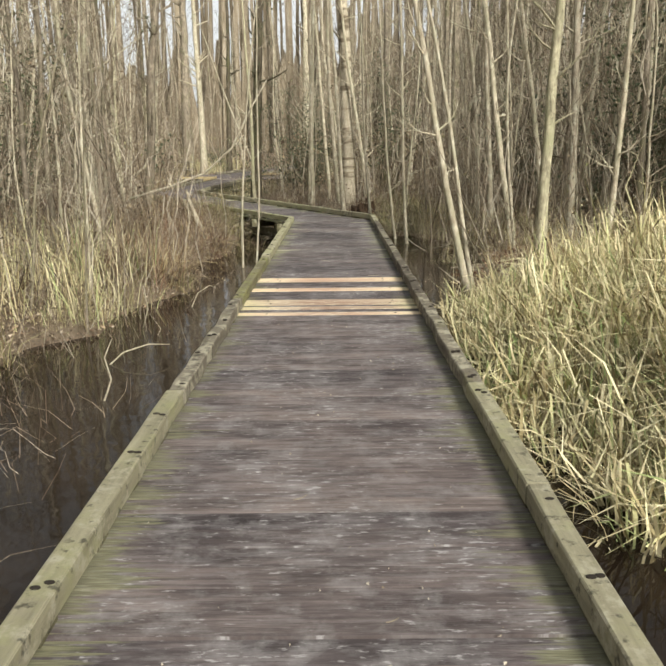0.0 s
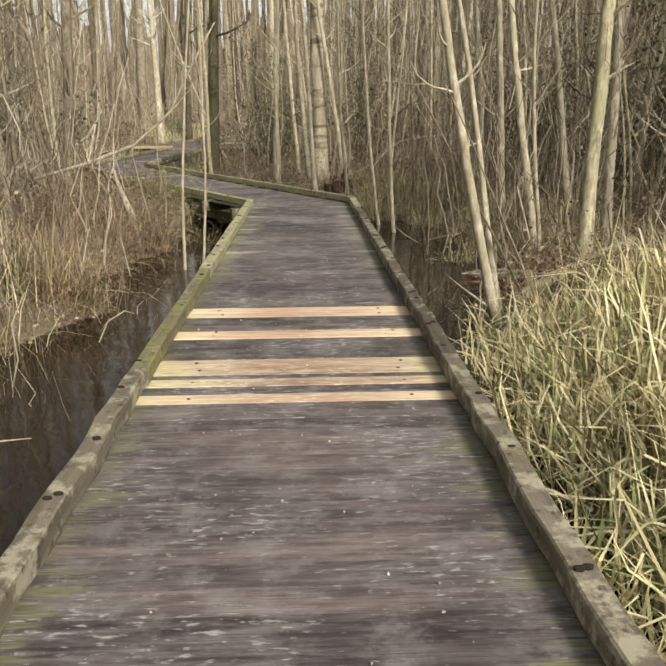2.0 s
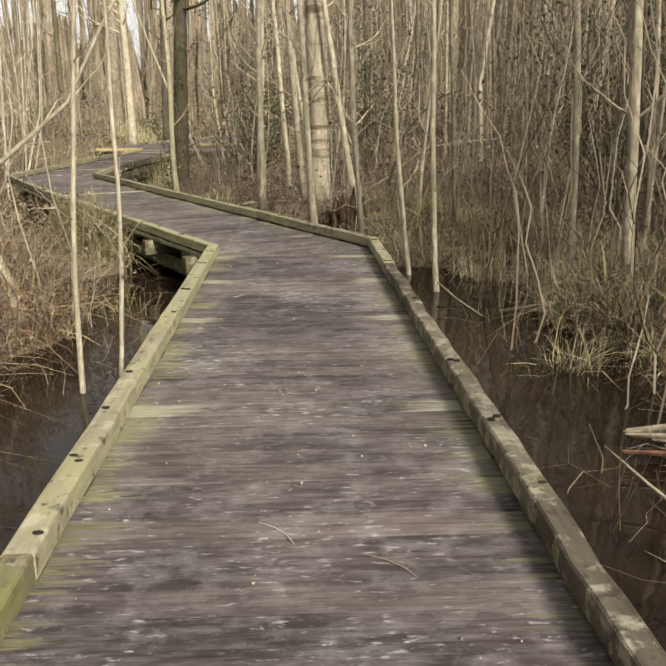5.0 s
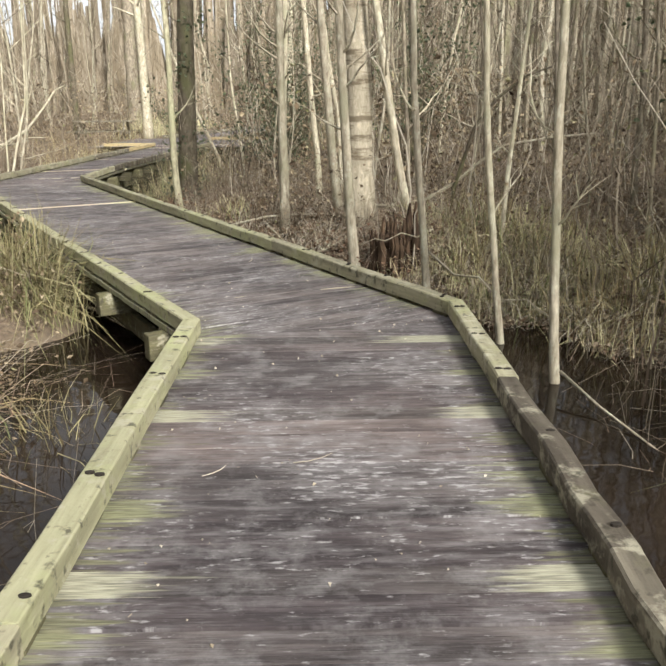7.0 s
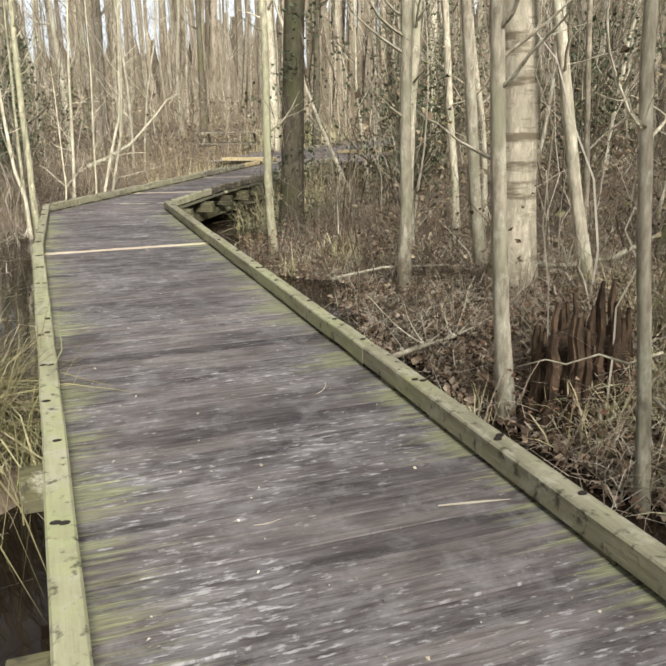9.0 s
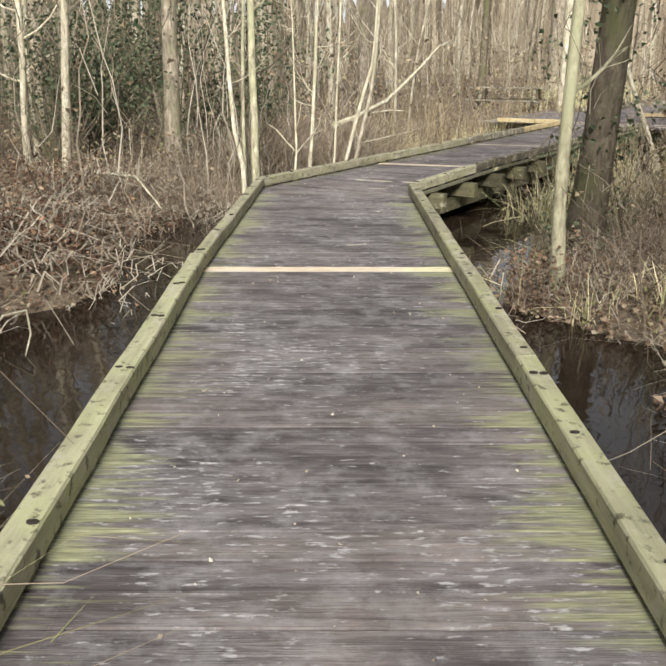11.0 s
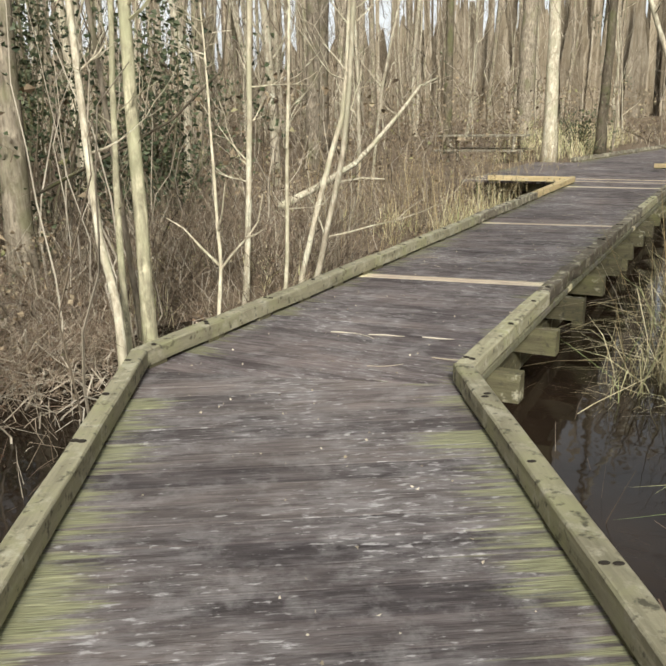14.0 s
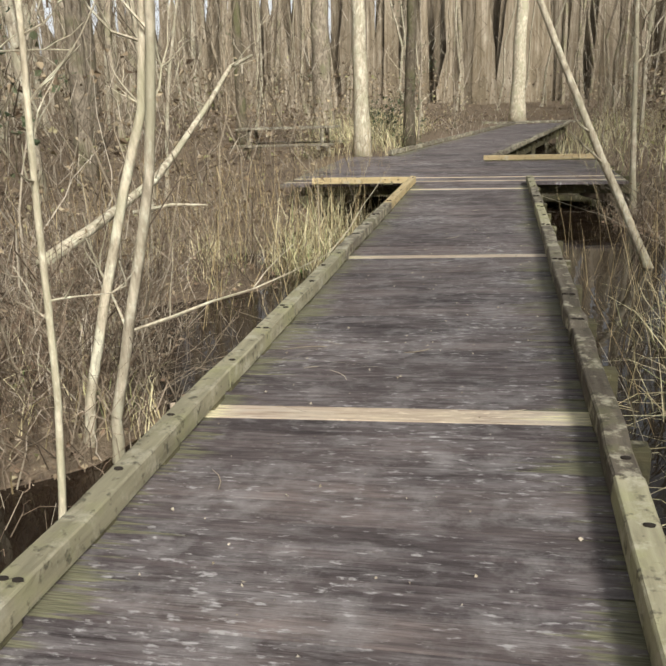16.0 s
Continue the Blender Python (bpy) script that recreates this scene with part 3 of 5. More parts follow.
POOLS = ((-4.1, 23.5, 0.8, -0.3), (1.6, 10.4, 0.9, -0.30), (1.6, 12.2, 0.9, -0.30), (1.7, 14.2, 0.8, -0.25), (-1.9, 5.0, 1.5, -0.3), (-1.8, 7.6, 1.4, -0.3), (-1.7, 10.2, 1.2, -0.3),
         (-2.4, 14.4, 1.0, -0.3), (-8.2, 22.8, 0.9, -0.2), (-4.4, 24.6, 0.9, -0.25), (-8.4, 25.8, 0.8, -0.2), (-8.3, 29.5, 0.8, -0.2), (-4.3, 30.5, 1.0, -0.2))


def build_ground():
    xs = np.concatenate([np.linspace(-150, -22, 26)[:-1], np.linspace(-22, 16, 153), np.linspace(16, 150, 27)[1:]])
    ys = np.concatenate([np.linspace(-150, -8, 24)[:-1], np.linspace(-8, 48, 225), np.linspace(48, 200, 30)[1:]])
    v = [(x, y, ground_z(x, y)) for y in ys for x in xs]
    w = len(xs)
    f = [(j * w + i, j * w + i + 1, (j + 1) * w + i + 1, (j + 1) * w + i) for j in range(len(ys) - 1) for i in range(w - 1)]
    me = bpy.data.meshes.new("ground")
    me.from_pydata(v, [], f)
    me.materials.append(M_GROUND)
    me.shade_smooth()
    tagged(new("ground", me), "brown leaf-littered swamp floor", "ground", kind="structure")
    me = bpy.data.meshes.new("water")
    me.from_pydata([(-60, -60, WATER), (60, -60, WATER), (60, 70, WATER), (-60, 70, WATER)], [], [(0, 1, 2, 3)])
    me.materials.append(M_WATER)
    tagged(new("water", me), "still dark brown swamp water", "water", kind="structure")


# ---- trees ----
def limb(g, rng, start, direction, length, r0, sides=4, segs=5, curl=0.25, rise=0.12):
    p, d = Vector(start), Vector(direction).normalized()
    pts, rad = [tuple(p)], [r0]
    for i in range(segs):
        d = (d + Vector((rng.uniform(-curl, curl), rng.uniform(-curl, curl), rng.uniform(-curl, curl) + rise))).normalized()
        p = p + d * (length / segs)
        pts.append(tuple(p))
        rad.append(max(0.0025, r0 * (1 - 0.8 * (i + 1) / segs)))
    g.tube(pts, rad, sides, False)
    return pts


def spine_points(base, lean, height, wobble, rng, way=(), segs=11):
    """A trunk's middle line: given way points first, then straight on with a slight wander."""
    pts = [Vector(base)]
    for w in way:
        pts.append(Vector(w))
    top = base[2] + height
    d = Vector((lean[0], lean[1], 1.0))
    if len(pts) > 1:
        d = pts[-1] - pts[-2]
        d = d / max(0.2, d.z)
        d = Vector((d.x * 0.6, d.y * 0.6, 1))
    n = max(3, segs - len(way))
    h = (top - pts[-1].z) / n
    for i in range(n):
        d = d + Vector((rng.uniform(-wobble, wobble), rng.uniform(-wobble, wobble), 0))
        pts.append(pts[-1] + d * h)
    return pts


def build_tree(x, y, r, height, bark, lean=(0, 0), label="", category="tree", wobble=0.02, way=(), seed=0, sides=9, limbs=22, lowest=0.2,
               group="", ivy=0, base_z=None, flare=1.35, reach=1.0):
    """A bare tree: a tapered trunk, limbs with twigs, and ivy where there is some."""
    rng = random.Random(seed)
    bz = ground_z(x, y) - 0.12 if base_z is None else base_z
    root = holder("tree", (x, y, bz), label, category, group)
    pts = spine_points((0, 0, 0), lean, height, wobble, rng, [(wx - x, wy - y, wz - bz) for wx, wy, wz in way])
    dense = []
    for a, b in zip(pts, pts[1:]):
        dense += [a, (a + b) / 2 + Vector((rng.uniform(-1, 1), rng.uniform(-1, 1), 0)) * r * 0.15]
    dense.append(pts[-1])
    zt = dense[-1].z
    rad = [max(0.006, r * (1 - 0.75 * p.z / zt) * (flare if i == 0 else 1.12 if i == 1 else 1)) for i, p in enumerate(dense)]
    g = Geo()
    g.tube([tuple(p) for p in dense], rad, sides)
    child("trunk", g.mesh("trunk", bark, True), root)
    g = Geo()
    for k in range(limbs):
        t = rng.uniform(lowest, 0.97)
        i = min(len(dense) - 2, int(t * (len(dense) - 1)))
        p = dense[i] + (dense[i + 1] - dense[i]) * (t * (len(dense) - 1) - i)
        a = rng.uniform(0, 2 * math.pi)
        ln = height * rng.uniform(0.06, 0.16) * (1.25 - 0.5 * t) * reach
        d = Vector((math.cos(a), math.sin(a), rng.uniform(0.1, 0.9)))
        q = limb(g, rng, p, d, ln, max(0.006, rad[i] * 0.33))
        for m in range(3):
            s = Vector(q[rng.randint(1, len(q) - 1)])
            e = d + Vector((rng.uniform(-1, 1), rng.uniform(-1, 1), rng.uniform(-0.3, 0.8)))
            limb(g, rng, s, e, ln * rng.uniform(0.3, 0.6), 0.005, 3, 3)
    if limbs:
        child("crown", g.mesh("crown", bark), root)
    if ivy:
        g = Geo()
        for k in range(max(4, ivy // 22)):
            t = rng.random() ** 1.5 * 0.7
            i = min(len(dense) - 2, int(t * (len(dense) - 1)))
            a = rng.uniform(0, 2 * math.pi)
            rr = rad[i] + rng.expovariate(1.0) * (0.02 + min(0.22, 1.1 * t))
            p = dense[i] + (dense[i + 1] - dense[i]) * rng.random() + Vector((math.cos(a) * rr, math.sin(a) * rr, 0))
            for _ in range(22):
                leaf(g, rng, p + Vector((rng.gauss(0, 0.09), rng.gauss(0, 0.09), rng.gauss(0, 0.12))), rng.uniform(0.035, 0.08))
        child("ivy", g.mesh("ivy", M_GREEN), root, "dark green ivy leaves")
    return root


def leaf(g, rng, p, s):
    """One folded leaf."""
    a, b = Vector((rng.uniform(-1, 1), rng.uniform(-1, 1), rng.uniform(-0.6, 0.6))).normalized(), Vector((rng.uniform(-1, 1), rng.uniform(-1, 1), rng.uniform(-1, 1)))
    b = a.cross(b).normalized()
    c = a.cross(b) * s * 0.25
    p = Vector(p)
    g.add([tuple(p), tuple(p + a * s * 0.5 + b * s * 0.4 + c), tuple(p + a * s), tuple(p + a * s * 0.5 - b * s * 0.4 + c)], [[0, 1, 2], [0, 2, 3]])


# name-free list of the trees that stand near the walk: x, y, radius, height, bark, lean per metre, label, limbs, ivy
NEAR = (
    (1.78, 8.02, 0.048, 8.5, B_PALE, (-0.21, 0.02), "slender pale alder leaning over the water", 14, 0),
    (1.88, 8.45, 0.032, 7.5, B_PALE, (-0.20, 0.02), "thin pale stem leaning beside an alder", 10, 0),
    (2.24, 8.58, 0.016, 2.4, B_GREY, (-0.52, -0.30), "thin grey pole leaning on an alder", 2, 0),
    (2.32, 8.48, 0.014, 2.2, B_GREY, (-0.56, -0.28), "thin grey pole leaning on an alder", 2, 0),
    (2.95, 9.5, 0.085, 11.0, B_MOSS, (-0.02, 0.0), "stout grey-green mossy trunk above the reeds", 18, 0),
    (3.95, 11.8, 0.075, 12.0, B_PALE, (-0.06, 0.0), "pale tree behind a fallen log", 20, 0),
    (2.95, 11.5, 0.056, 10.0, B_PALE, (-0.15, -0.02), "slender pale tree on a wet bank", 16, 0),
    (3.87, 13.1, 0.055, 9.5, B_PALE, (-0.17, -0.05), "pale tree with a crooked foot on a wet bank", 16, 0),
    (3.95, 13.25, 0.040, 9.0, B_PALE, (-0.16, -0.03), "thin pale stem beside a crooked tree", 12, 0),
    (2.75, 12.9, 0.055, 9.5, B_PALE, (-0.05, 0.0), "slender pale tree in a swamp thicket", 18, 0),
    (4.4, 14.2, 0.08, 10.5, B_GREY, (-0.06, 0.0), "grey tree in a swamp thicket", 20, 0),
    (4.1, 10.1, 0.05, 9.0, B_PALE, (-0.02, 0.0), "slender pale tree beside the reeds", 18, 0),
    (5.0, 11.4, 0.06, 9.0, B_GREY, (-0.03, 0.0), "grey tree beside the reeds", 18, 0),
    (1.24, 14.45, 0.036, 8.5, B_PALE, (-0.03, 0.0), "thin pale sapling standing in water", 12, 0),
    (1.02, 15.4, 0.030, 8.0, B_PALE, (-0.10, 0.02), "thin pale sapling leaning over water", 12, 0),
    (0.47, 16.20, 0.036, 8.0, B_PALE, (-0.10, 0.0), "thin pale sapling by a rotten stump", 12, 0),
    (-0.18, 17.3, 0.055, 9.0, B_PALE, (-0.11, 0.03), "slender pale tree leaning beside a birch", 14, 0),
    (-0.15, 19.2, 0.18, 13.0, B_BIRCH, (-0.01, 0.02), "stout birch with banded white bark", 26, 0),
    (-1.25, 20.6, 0.066, 11.0, B_PALE, (0.0, 0.0), "straight pale trunk on leaf litter", 18, 0),
    (-3.36, 23.88, 0.18, 14.0, B_DARK, (0.02, 0.0), "dark ivy-clad trunk beside the boardwalk", 24, 1500),
    (-3.13, 22.14, 0.058, 9.0, B_MOSS, (-0.05, 0.03), "pale slim tree in front of an ivy-clad trunk", 14, 0),
    (-7.96, 24.43, 0.058, 10.5, B_MOSS, (-0.008, 0.02), "smooth pale trunk close to the kerb", 18, 0),
    (-7.84, 24.05, 0.030, 6.5, B_MOSS, (-0.12, 0.10), "thin pale stem close to the kerb", 8, 0),
    (-8.10, 24.50, 0.028, 6.0, B_GREY, (-0.03, 0.06), "thin grey stem close to the kerb", 8, 0),
    (-10.16, 25.17, 0.14, 13.0, B_GREY, (0.02, 0.0), "grey ivy-hung trunk on a brushy bank", 22, 800),
    (-11.2, 23.9, 0.07, 10.0, B_PALE, (0.12, 0.0), "pale tree on a brushy bank", 16, 0),
    (-12.4, 24.9, 0.085, 10.5, B_GREY, (0.10, 0.0), "grey tree on a brushy bank", 16, 0),
    (-8.3, 26.2, 0.032, 7.0, B_PALE, (0.12, 0.02), "thin pale stem in tangled brush", 12, 0),
    (-7.72, 25.9, 0.020, 5.5, B_PALE, (0.08, 0.02), "thin pale stem in tangled brush", 9, 0),
    (-3.9, 31.9, 0.050, 8.0, B_PALE, (-0.46, 0.05), "pale tree leaning far over the water", 10, 0),
    (-3.7, 35.2, 0.045, 8.0, B_PALE, (-0.08, 0.0), "slim pale tree by the crossing", 12, 0),
    (-9.0, 42.5, 0.20, 15.0, B_PALE, (0.0, 0.0), "stout pale trunk beside the crossing", 24, 0),
    (-8.3, 46.5, 0.17, 15.0, B_DARK, (0.02, 0.0), "dark ivy-clad trunk beyond the crossing", 20, 800),
    (-11.6, 50.0, 0.36, 17.0, B_GREY, (0.0, 0.0), "thick grey-brown trunk beyond the crossing", 22, 60),
    (-4.9, 63.0, 0.36, 17.0, B_PALE, (0.0, 0.0), "thick pale trunk at the end of the walk", 22, 0),
    (-17.0, 44.0, 0.30, 16.0, B_GREY, (0.02, 0.0), "thick grey trunk in the wood", 22, 0),
    (-14.0, 38.0, 0.20, 15.0, B_GREY, (0.02, 0.0), "grey trunk in the wood", 22, 40),
    (-19.5, 41.0, 0.26, 16.0, B_GREY, (-0.01, 0.0), "thick grey trunk in the wood", 22, 0),
    (-13.2, 46.0, 0.16, 14.0, B_DARK, (0.01, 0.0), "dark trunk in the wood", 20, 120),
    (-1.76, 11.2, 0.022, 7.0, B_PALE, (0.05, 0.0), "thin pale sapling rising from the water", 8, 0),
    (-1.62, 11.6, 0.019, 6.5, B_PALE, (0.08, 0.0), "thin pale sapling rising from the water", 8, 0),
    (-3.6, 9.6, 0.025, 6.5, B_GREY, (0.0, 0.0), "thin grey sapling in dry reeds", 12, 0),
    (-4.6, 10.4, 0.03, 7.0, B_PALE, (0.02, 0.0), "thin pale sapling in dry reeds", 12, 0),
    (-3.1, 7.4, 0.02, 5.5, B_PALE, (0.03, 0.0), "thin pale sapling in dry reeds", 10, 0),
    (-2.7, 6.2, 0.014, 3.5, B_GREY, (0.02, 0.0), "thin grey shoot standing in water", 6, 0),
    (-4.1, 13.6, 0.10, 10.0, B_GREY, (0.05, 0.0), "grey tree behind a thicket", 20, 300),
    (0.45, 18.9, 0.052, 10.0, B_PALE, (-0.15, 0.0), "slender pale tree leaning at the bend", 14, 0),
    (-0.45, 20.7, 0.066, 10.5, B_PALE, (-0.12, 0.0), "slender pale tree leaning at the bend", 14, 0),
    (-1.45, 22.6, 0.07, 11.0, B_PALE, (0.0, 0.0), "straight pale trunk beyond the bend", 16, 0),
    (-0.9, 24.0, 0.06, 11.0, B_PALE, (-0.02, 0.0), "straight pale trunk beyond the bend", 16, 0),
    (3.29, 13.9, 0.028, 8.0, B_PALE, (-0.04, 0.0), "thin pale stem in a cluster of saplings", 10, 0),
    (3.24, 14.0, 0.024, 7.5, B_GREY, (-0.08, 0.0), "thin grey stem in a cluster of saplings", 10, 0),
    (3.18, 13.8, 0.020, 7.0, B_PALE, (0.03, 0.02), "thin pale stem in a cluster of saplings", 8, 0),
    (4.8, 15.0, 0.07, 10.0, B_PALE, (0.02, 0.0), "pale tree beyond the wet bank", 18, 0),
    (1.78, 17.0, 0.030, 6.0, B_GREY, (0.0, 0.02), "thin grey sapling in fallen twigs", 12, 0),
    (1.30, 17.4, 0.026, 6.5, B_PALE, (0.03, 0.0), "thin pale sapling in fallen twigs", 12, 0),
)


def build_near_trees():
    for i, (x, y, r, h, bark, lean, label, limbs, ivy) in enumerate(NEAR):
        build_tree(x, y, r, h, bark, lean, label, seed=100 + i, limbs=limbs, ivy=ivy, lowest=0.3 if r > 0.1 else 0.16,
                   wobble=0.014 if r > 0.1 else 0.045, reach=0.55)
    # the two curved stems and the kinked one by the third stretch
    build_tree(-7.92, 26.6, 0.030, 7.5, B_PALE, label="curved pale stem growing out of the bank", way=((-7.86, 26.6, -0.15), (-7.70, 26.6, 0.42), (-7.53, 26.6, 0.97), (-7.39, 26.6, 1.36), (-7.33, 26.6, 1.9)), seed=301, limbs=10)
    build_tree(-7.72, 26.55, 0.032, 7.5, B_PALE, label="curved pale stem growing out of the bank", way=((-7.69, 26.55, -0.25), (-7.6, 26.55, 0.09), (-7.49, 26.55, 0.53), (-7.36, 26.55, 1.06), (-7.3, 26.55, 1.56), (-7.27, 26.55, 1.95)), seed=302, limbs=10)
    build_tree(-7.72, 23.85, 0.034, 7.5, B_PALE, label="kinked pale stem leaning beside a trunk", way=((-7.78, 23.9, 0.1), (-7.98, 24.0, 0.55), (-8.12, 24.1, 1.3)), seed=303, limbs=10)
    sapling = build_tree(-7.78, 25.0, 0.020, 3.0, B_PALE, label="forked pale sapling with spreading twigs", way=((-7.75, 25.0, -0.3), (-7.69, 25.0, 0.2), (-7.70, 25.0, 0.55), (-7.71, 25.0, 1.1)), seed=304, limbs=9, lowest=0.45, flare=1.1)
    g = Geo()
    for pts in (((-7.69, 25.0, 0.2), (-7.6, 25.0, 0.30), (-7.51, 25.0, 0.39), (-7.42, 25.0, 0.47), (-7.33, 25.02, 0.60), (-7.30, 25.05, 0.8)), ((-7.69, 25.0, 0.22), (-7.85, 24.98, 0.36), (-8.0, 24.95, 0.52), (-8.12, 24.9, 0.6)),
                ((-7.42, 25.0, 0.47), (-7.32, 24.95, 0.5), (-7.2, 24.9, 0.56)), ((-7.70, 25.0, 0.5), (-7.58, 24.9, 0.66), (-7.5, 24.85, 0.9))):
        n = len(pts)
        g.tube([(p[0] - sapling.location.x, p[1] - sapling.location.y, p[2] - sapling.location.z) for p in pts], [0.012 * (1 - 0.7 * i / (n - 1)) for i in range(n)], 5)
    child("fork", g.mesh("fork", B_PALE), sapling)
    build_tree(-2.72, 12.49, 0.075, 1.15, B_PALE, label="short bent dead stem", way=((-2.76, 12.5, 0.05), (-2.95, 12.52, 0.55)), seed=305, limbs=0)
    # long fallen pole resting in the brush
    for name, pts, r, label in (
        ("fallen_branch", ((-8.62, 27.5, 0.4), (-8.71, 28.4, 0.49), (-8.68, 29.5, 0.73), (-8.67, 30.0, 0.93), (-8.69, 31.0, 1.34), (-8.71, 31.9, 1.76), (-8.57, 32.3, 1.89)), 0.046, "bare pale dead branch propped in the brush"),
        ("fallen_branch", ((-8.52, 28.7, 0.56), (-8.23, 28.8, 0.61), (-7.95, 28.85, 0.6)), 0.017, "pale broken side branch lying in the brush"),
        ("fallen_branch", ((-3.9, 11.9, 0.62), (-3.2, 12.1, 0.82), (-2.6, 12.3, 1.05), (-2.1, 12.5, 1.5), (-1.8, 12.6, 2.1), (-1.45, 12.7, 2.7)), 0.028, "long curved pale branch arching over the water"),
        ("fallen_branch", ((-9.6, 25.0, 0.75), (-9.0, 25.2, 1.05), (-8.4, 25.4, 1.35), (-8.0, 25.6, 1.75), (-7.95, 25.7, 2.4)), 0.016, "dark thin branch arching between trunks"),
        ("fallen_branch", ((0.5, 16.25, 0.28), (0.36, 16.3, 0.20), (0.22, 16.3, 0.24), (0.08, 16.4, 0.15), (-0.02, 16.4, 0.17), (-0.16, 16.5, 0.09)), 0.007, "pale broken twig caught on a sapling"),
        ("fallen_branch", ((1.2, 14.3, -0.38), (1.35, 13.9, -0.47), (1.55, 13.3, -0.53)), 0.012, "pale twig lying in the water"),
        ("fallen_branch", ((0.45, 16.1, 0.1), (0.66, 15.9, -0.06), (0.85, 15.75, -0.05), (1.0, 15.55, -0.2), (1.2, 15.5, -0.18), (1.4, 15.35, -0.32)), 0.010, "pale broken twig caught on a sapling"),
        ("fallen_branch", ((-1.75, 3.9, -0.55), (-1.70, 4.0, -0.36), (-1.78, 4.1, -0.2), (-1.74, 4.2, -0.06)), 0.009, "pale broken stick standing in the water"),
        ("fallen_branch", ((-2.1, 5.0, -0.56), (-1.95, 5.1, -0.42), (-1.72, 5.2, -0.36), (-1.55, 5.35, -0.4)), 0.008, "pale broken stick lying on the water"),
        ("fallen_branch", ((-2.2, 6.6, -0.56), (-2.12, 6.6, -0.3), (-2.18, 6.7, -0.05), (-2.05, 6.7, 0.2)), 0.008, "pale broken stick standing in the water"),
        ("fallen_branch", ((-1.9, 7.8, -0.55), (-1.82, 7.9, -0.35), (-1.66, 7.9, -0.25), (-1.6, 8.0, -0.3)), 0.007, "pale broken stick standing in the water"),
        ("fallen_branch", ((-6.3, 18.9, -0.52), (-6.2, 19.05, -0.34), (-6.0, 19.1, -0.28), (-5.85, 19.0, -0.4), (-5.8, 18.9, -0.52)), 0.012, "pale curved stick lying in the water"),
        ("fallen_branch", ((1.0, 19.5, -0.45), (1.04, 19.5, 0.29), (1.28, 19.5, 1.05), (1.54, 19.5, 1.39), (1.88, 19.5, 1.66), (2.19, 19.5, 1.76)), 0.030, "dark crooked branch rising over fallen twigs"),
        ("fallen_branch", ((-0.19, 19.5, 0.07), (0.3, 19.45, 0.08), (0.68, 19.5, 0.15), (1.03, 19.55, 0.34), (1.31, 19.5, 0.59), (1.67, 19.5, 0.83), (2.19, 19.4, 0.92), (2.83, 19.5, 0.97)), 0.026, "long pale dead branch lying across saplings"),
        ("fallen_branch", ((0.66, 19.2, -0.18), (0.9, 18.7, -0.24), (1.1, 18.2, -0.26), (1.33, 17.5, -0.36)), 0.024, "pale fallen branch on leaf litter"),
        ("fallen_branch", ((-1.05, 18.1, -0.40), (-0.80, 18.26, -0.34), (-0.6, 18.5, -0.33), (-0.37, 18.75, -0.30)), 0.022, "pale fallen branch on leaf litter"),
        ("fallen_branch", ((-2.0, 20.4, -0.30), (-1.5, 20.7, -0.22), (-0.9, 20.8, -0.20), (-0.4, 21.1, -0.24)), 0.018, "pale fallen branch on leaf litter"),
        ("fallen_branch", ((1.85, 9.1, -0.5), (1.65, 9.5, -0.40), (1.50, 9.75, -0.30)), 0.012, "pale broken stick lying in the water"),
        ("fallen_branch", ((1.62, 7.85, -0.52), (1.50, 7.5, -0.54), (1.42, 7.2, -0.52)), 0.030, "pale broken stub lying in the water"),
        ("fallen_branch", ((2.4, 12.9, -0.45), (2.9, 12.4, -0.30), (3.4, 12.1, -0.26), (3.7, 11.8, -0.3)), 0.018, "pale curved branch on a wet bank"),
        ("fallen_branch", ((1.7, 13.4, -0.48), (2.2, 13.2, -0.34), (2.7, 13.3, -0.36)), 0.014, "pale curved branch on a wet bank"),
        ("fallen_branch", ((-10.4, 22.6, -0.2), (-9.6, 22.9, 0.05), (-8.8, 23.0, 0.02), (-8.2, 22.8, -0.3)), 0.026, "pale dead branch lying on a brushy bank"),
        ("fallen_branch", ((-9.8, 20.8, -0.2), (-9.0, 21.3, 0.08), (-8.4, 21.4, 0.0), (-7.8, 21.2, -0.35)), 0.024, "pale dead branch lying on a brushy bank"),
        ("fallen_log", ((2.1, 8.95, -0.42), (2.6, 9.2, -0.22), (3.1, 9.5, -0.05), (3.6, 9.8, 0.08)), 0.075, "mossy fallen log in the reeds"),
        ("fallen_log", ((0.75, 17.5, -0.4), (1.7, 17.2, -0.32), (2.6, 17.0, -0.28)), 0.06, "grey fallen log on leaf litter"),
    ):
        g = Geo()
        n = len(pts)
        g.tube(pts, [r * (1 - 0.6 * i / (n - 1)) if name == "fallen_branch" else r * (1 - 0.12 * i) for i in range(n)], 7)
        rng = random.Random(n + int(r * 1000))
        me = g.mesh(name, B_DARK if "dark" in label else B_PALE if name == "fallen_branch" else B_MOSS, True)
        ob = tagged(new(name, me), label, "branch" if name == "fallen_branch" else "log")
        if name == "fallen_branch" and r > 0.02:
            g2 = Geo()
            for k in range(7):
                s = Vector(pts[rng.randint(1, n - 2)])
                limb(g2, rng, s, (rng.uniform(-0.6, 0.8), rng.uniform(-0.4, 0.6), rng.uniform(-0.1, 0.6)), rng.uniform(0.3, 0.7), 0.008, 4, 4)
            tagged(child("side_twigs", g2.mesh("side_twigs", B_PALE), ob), kind="stuff")


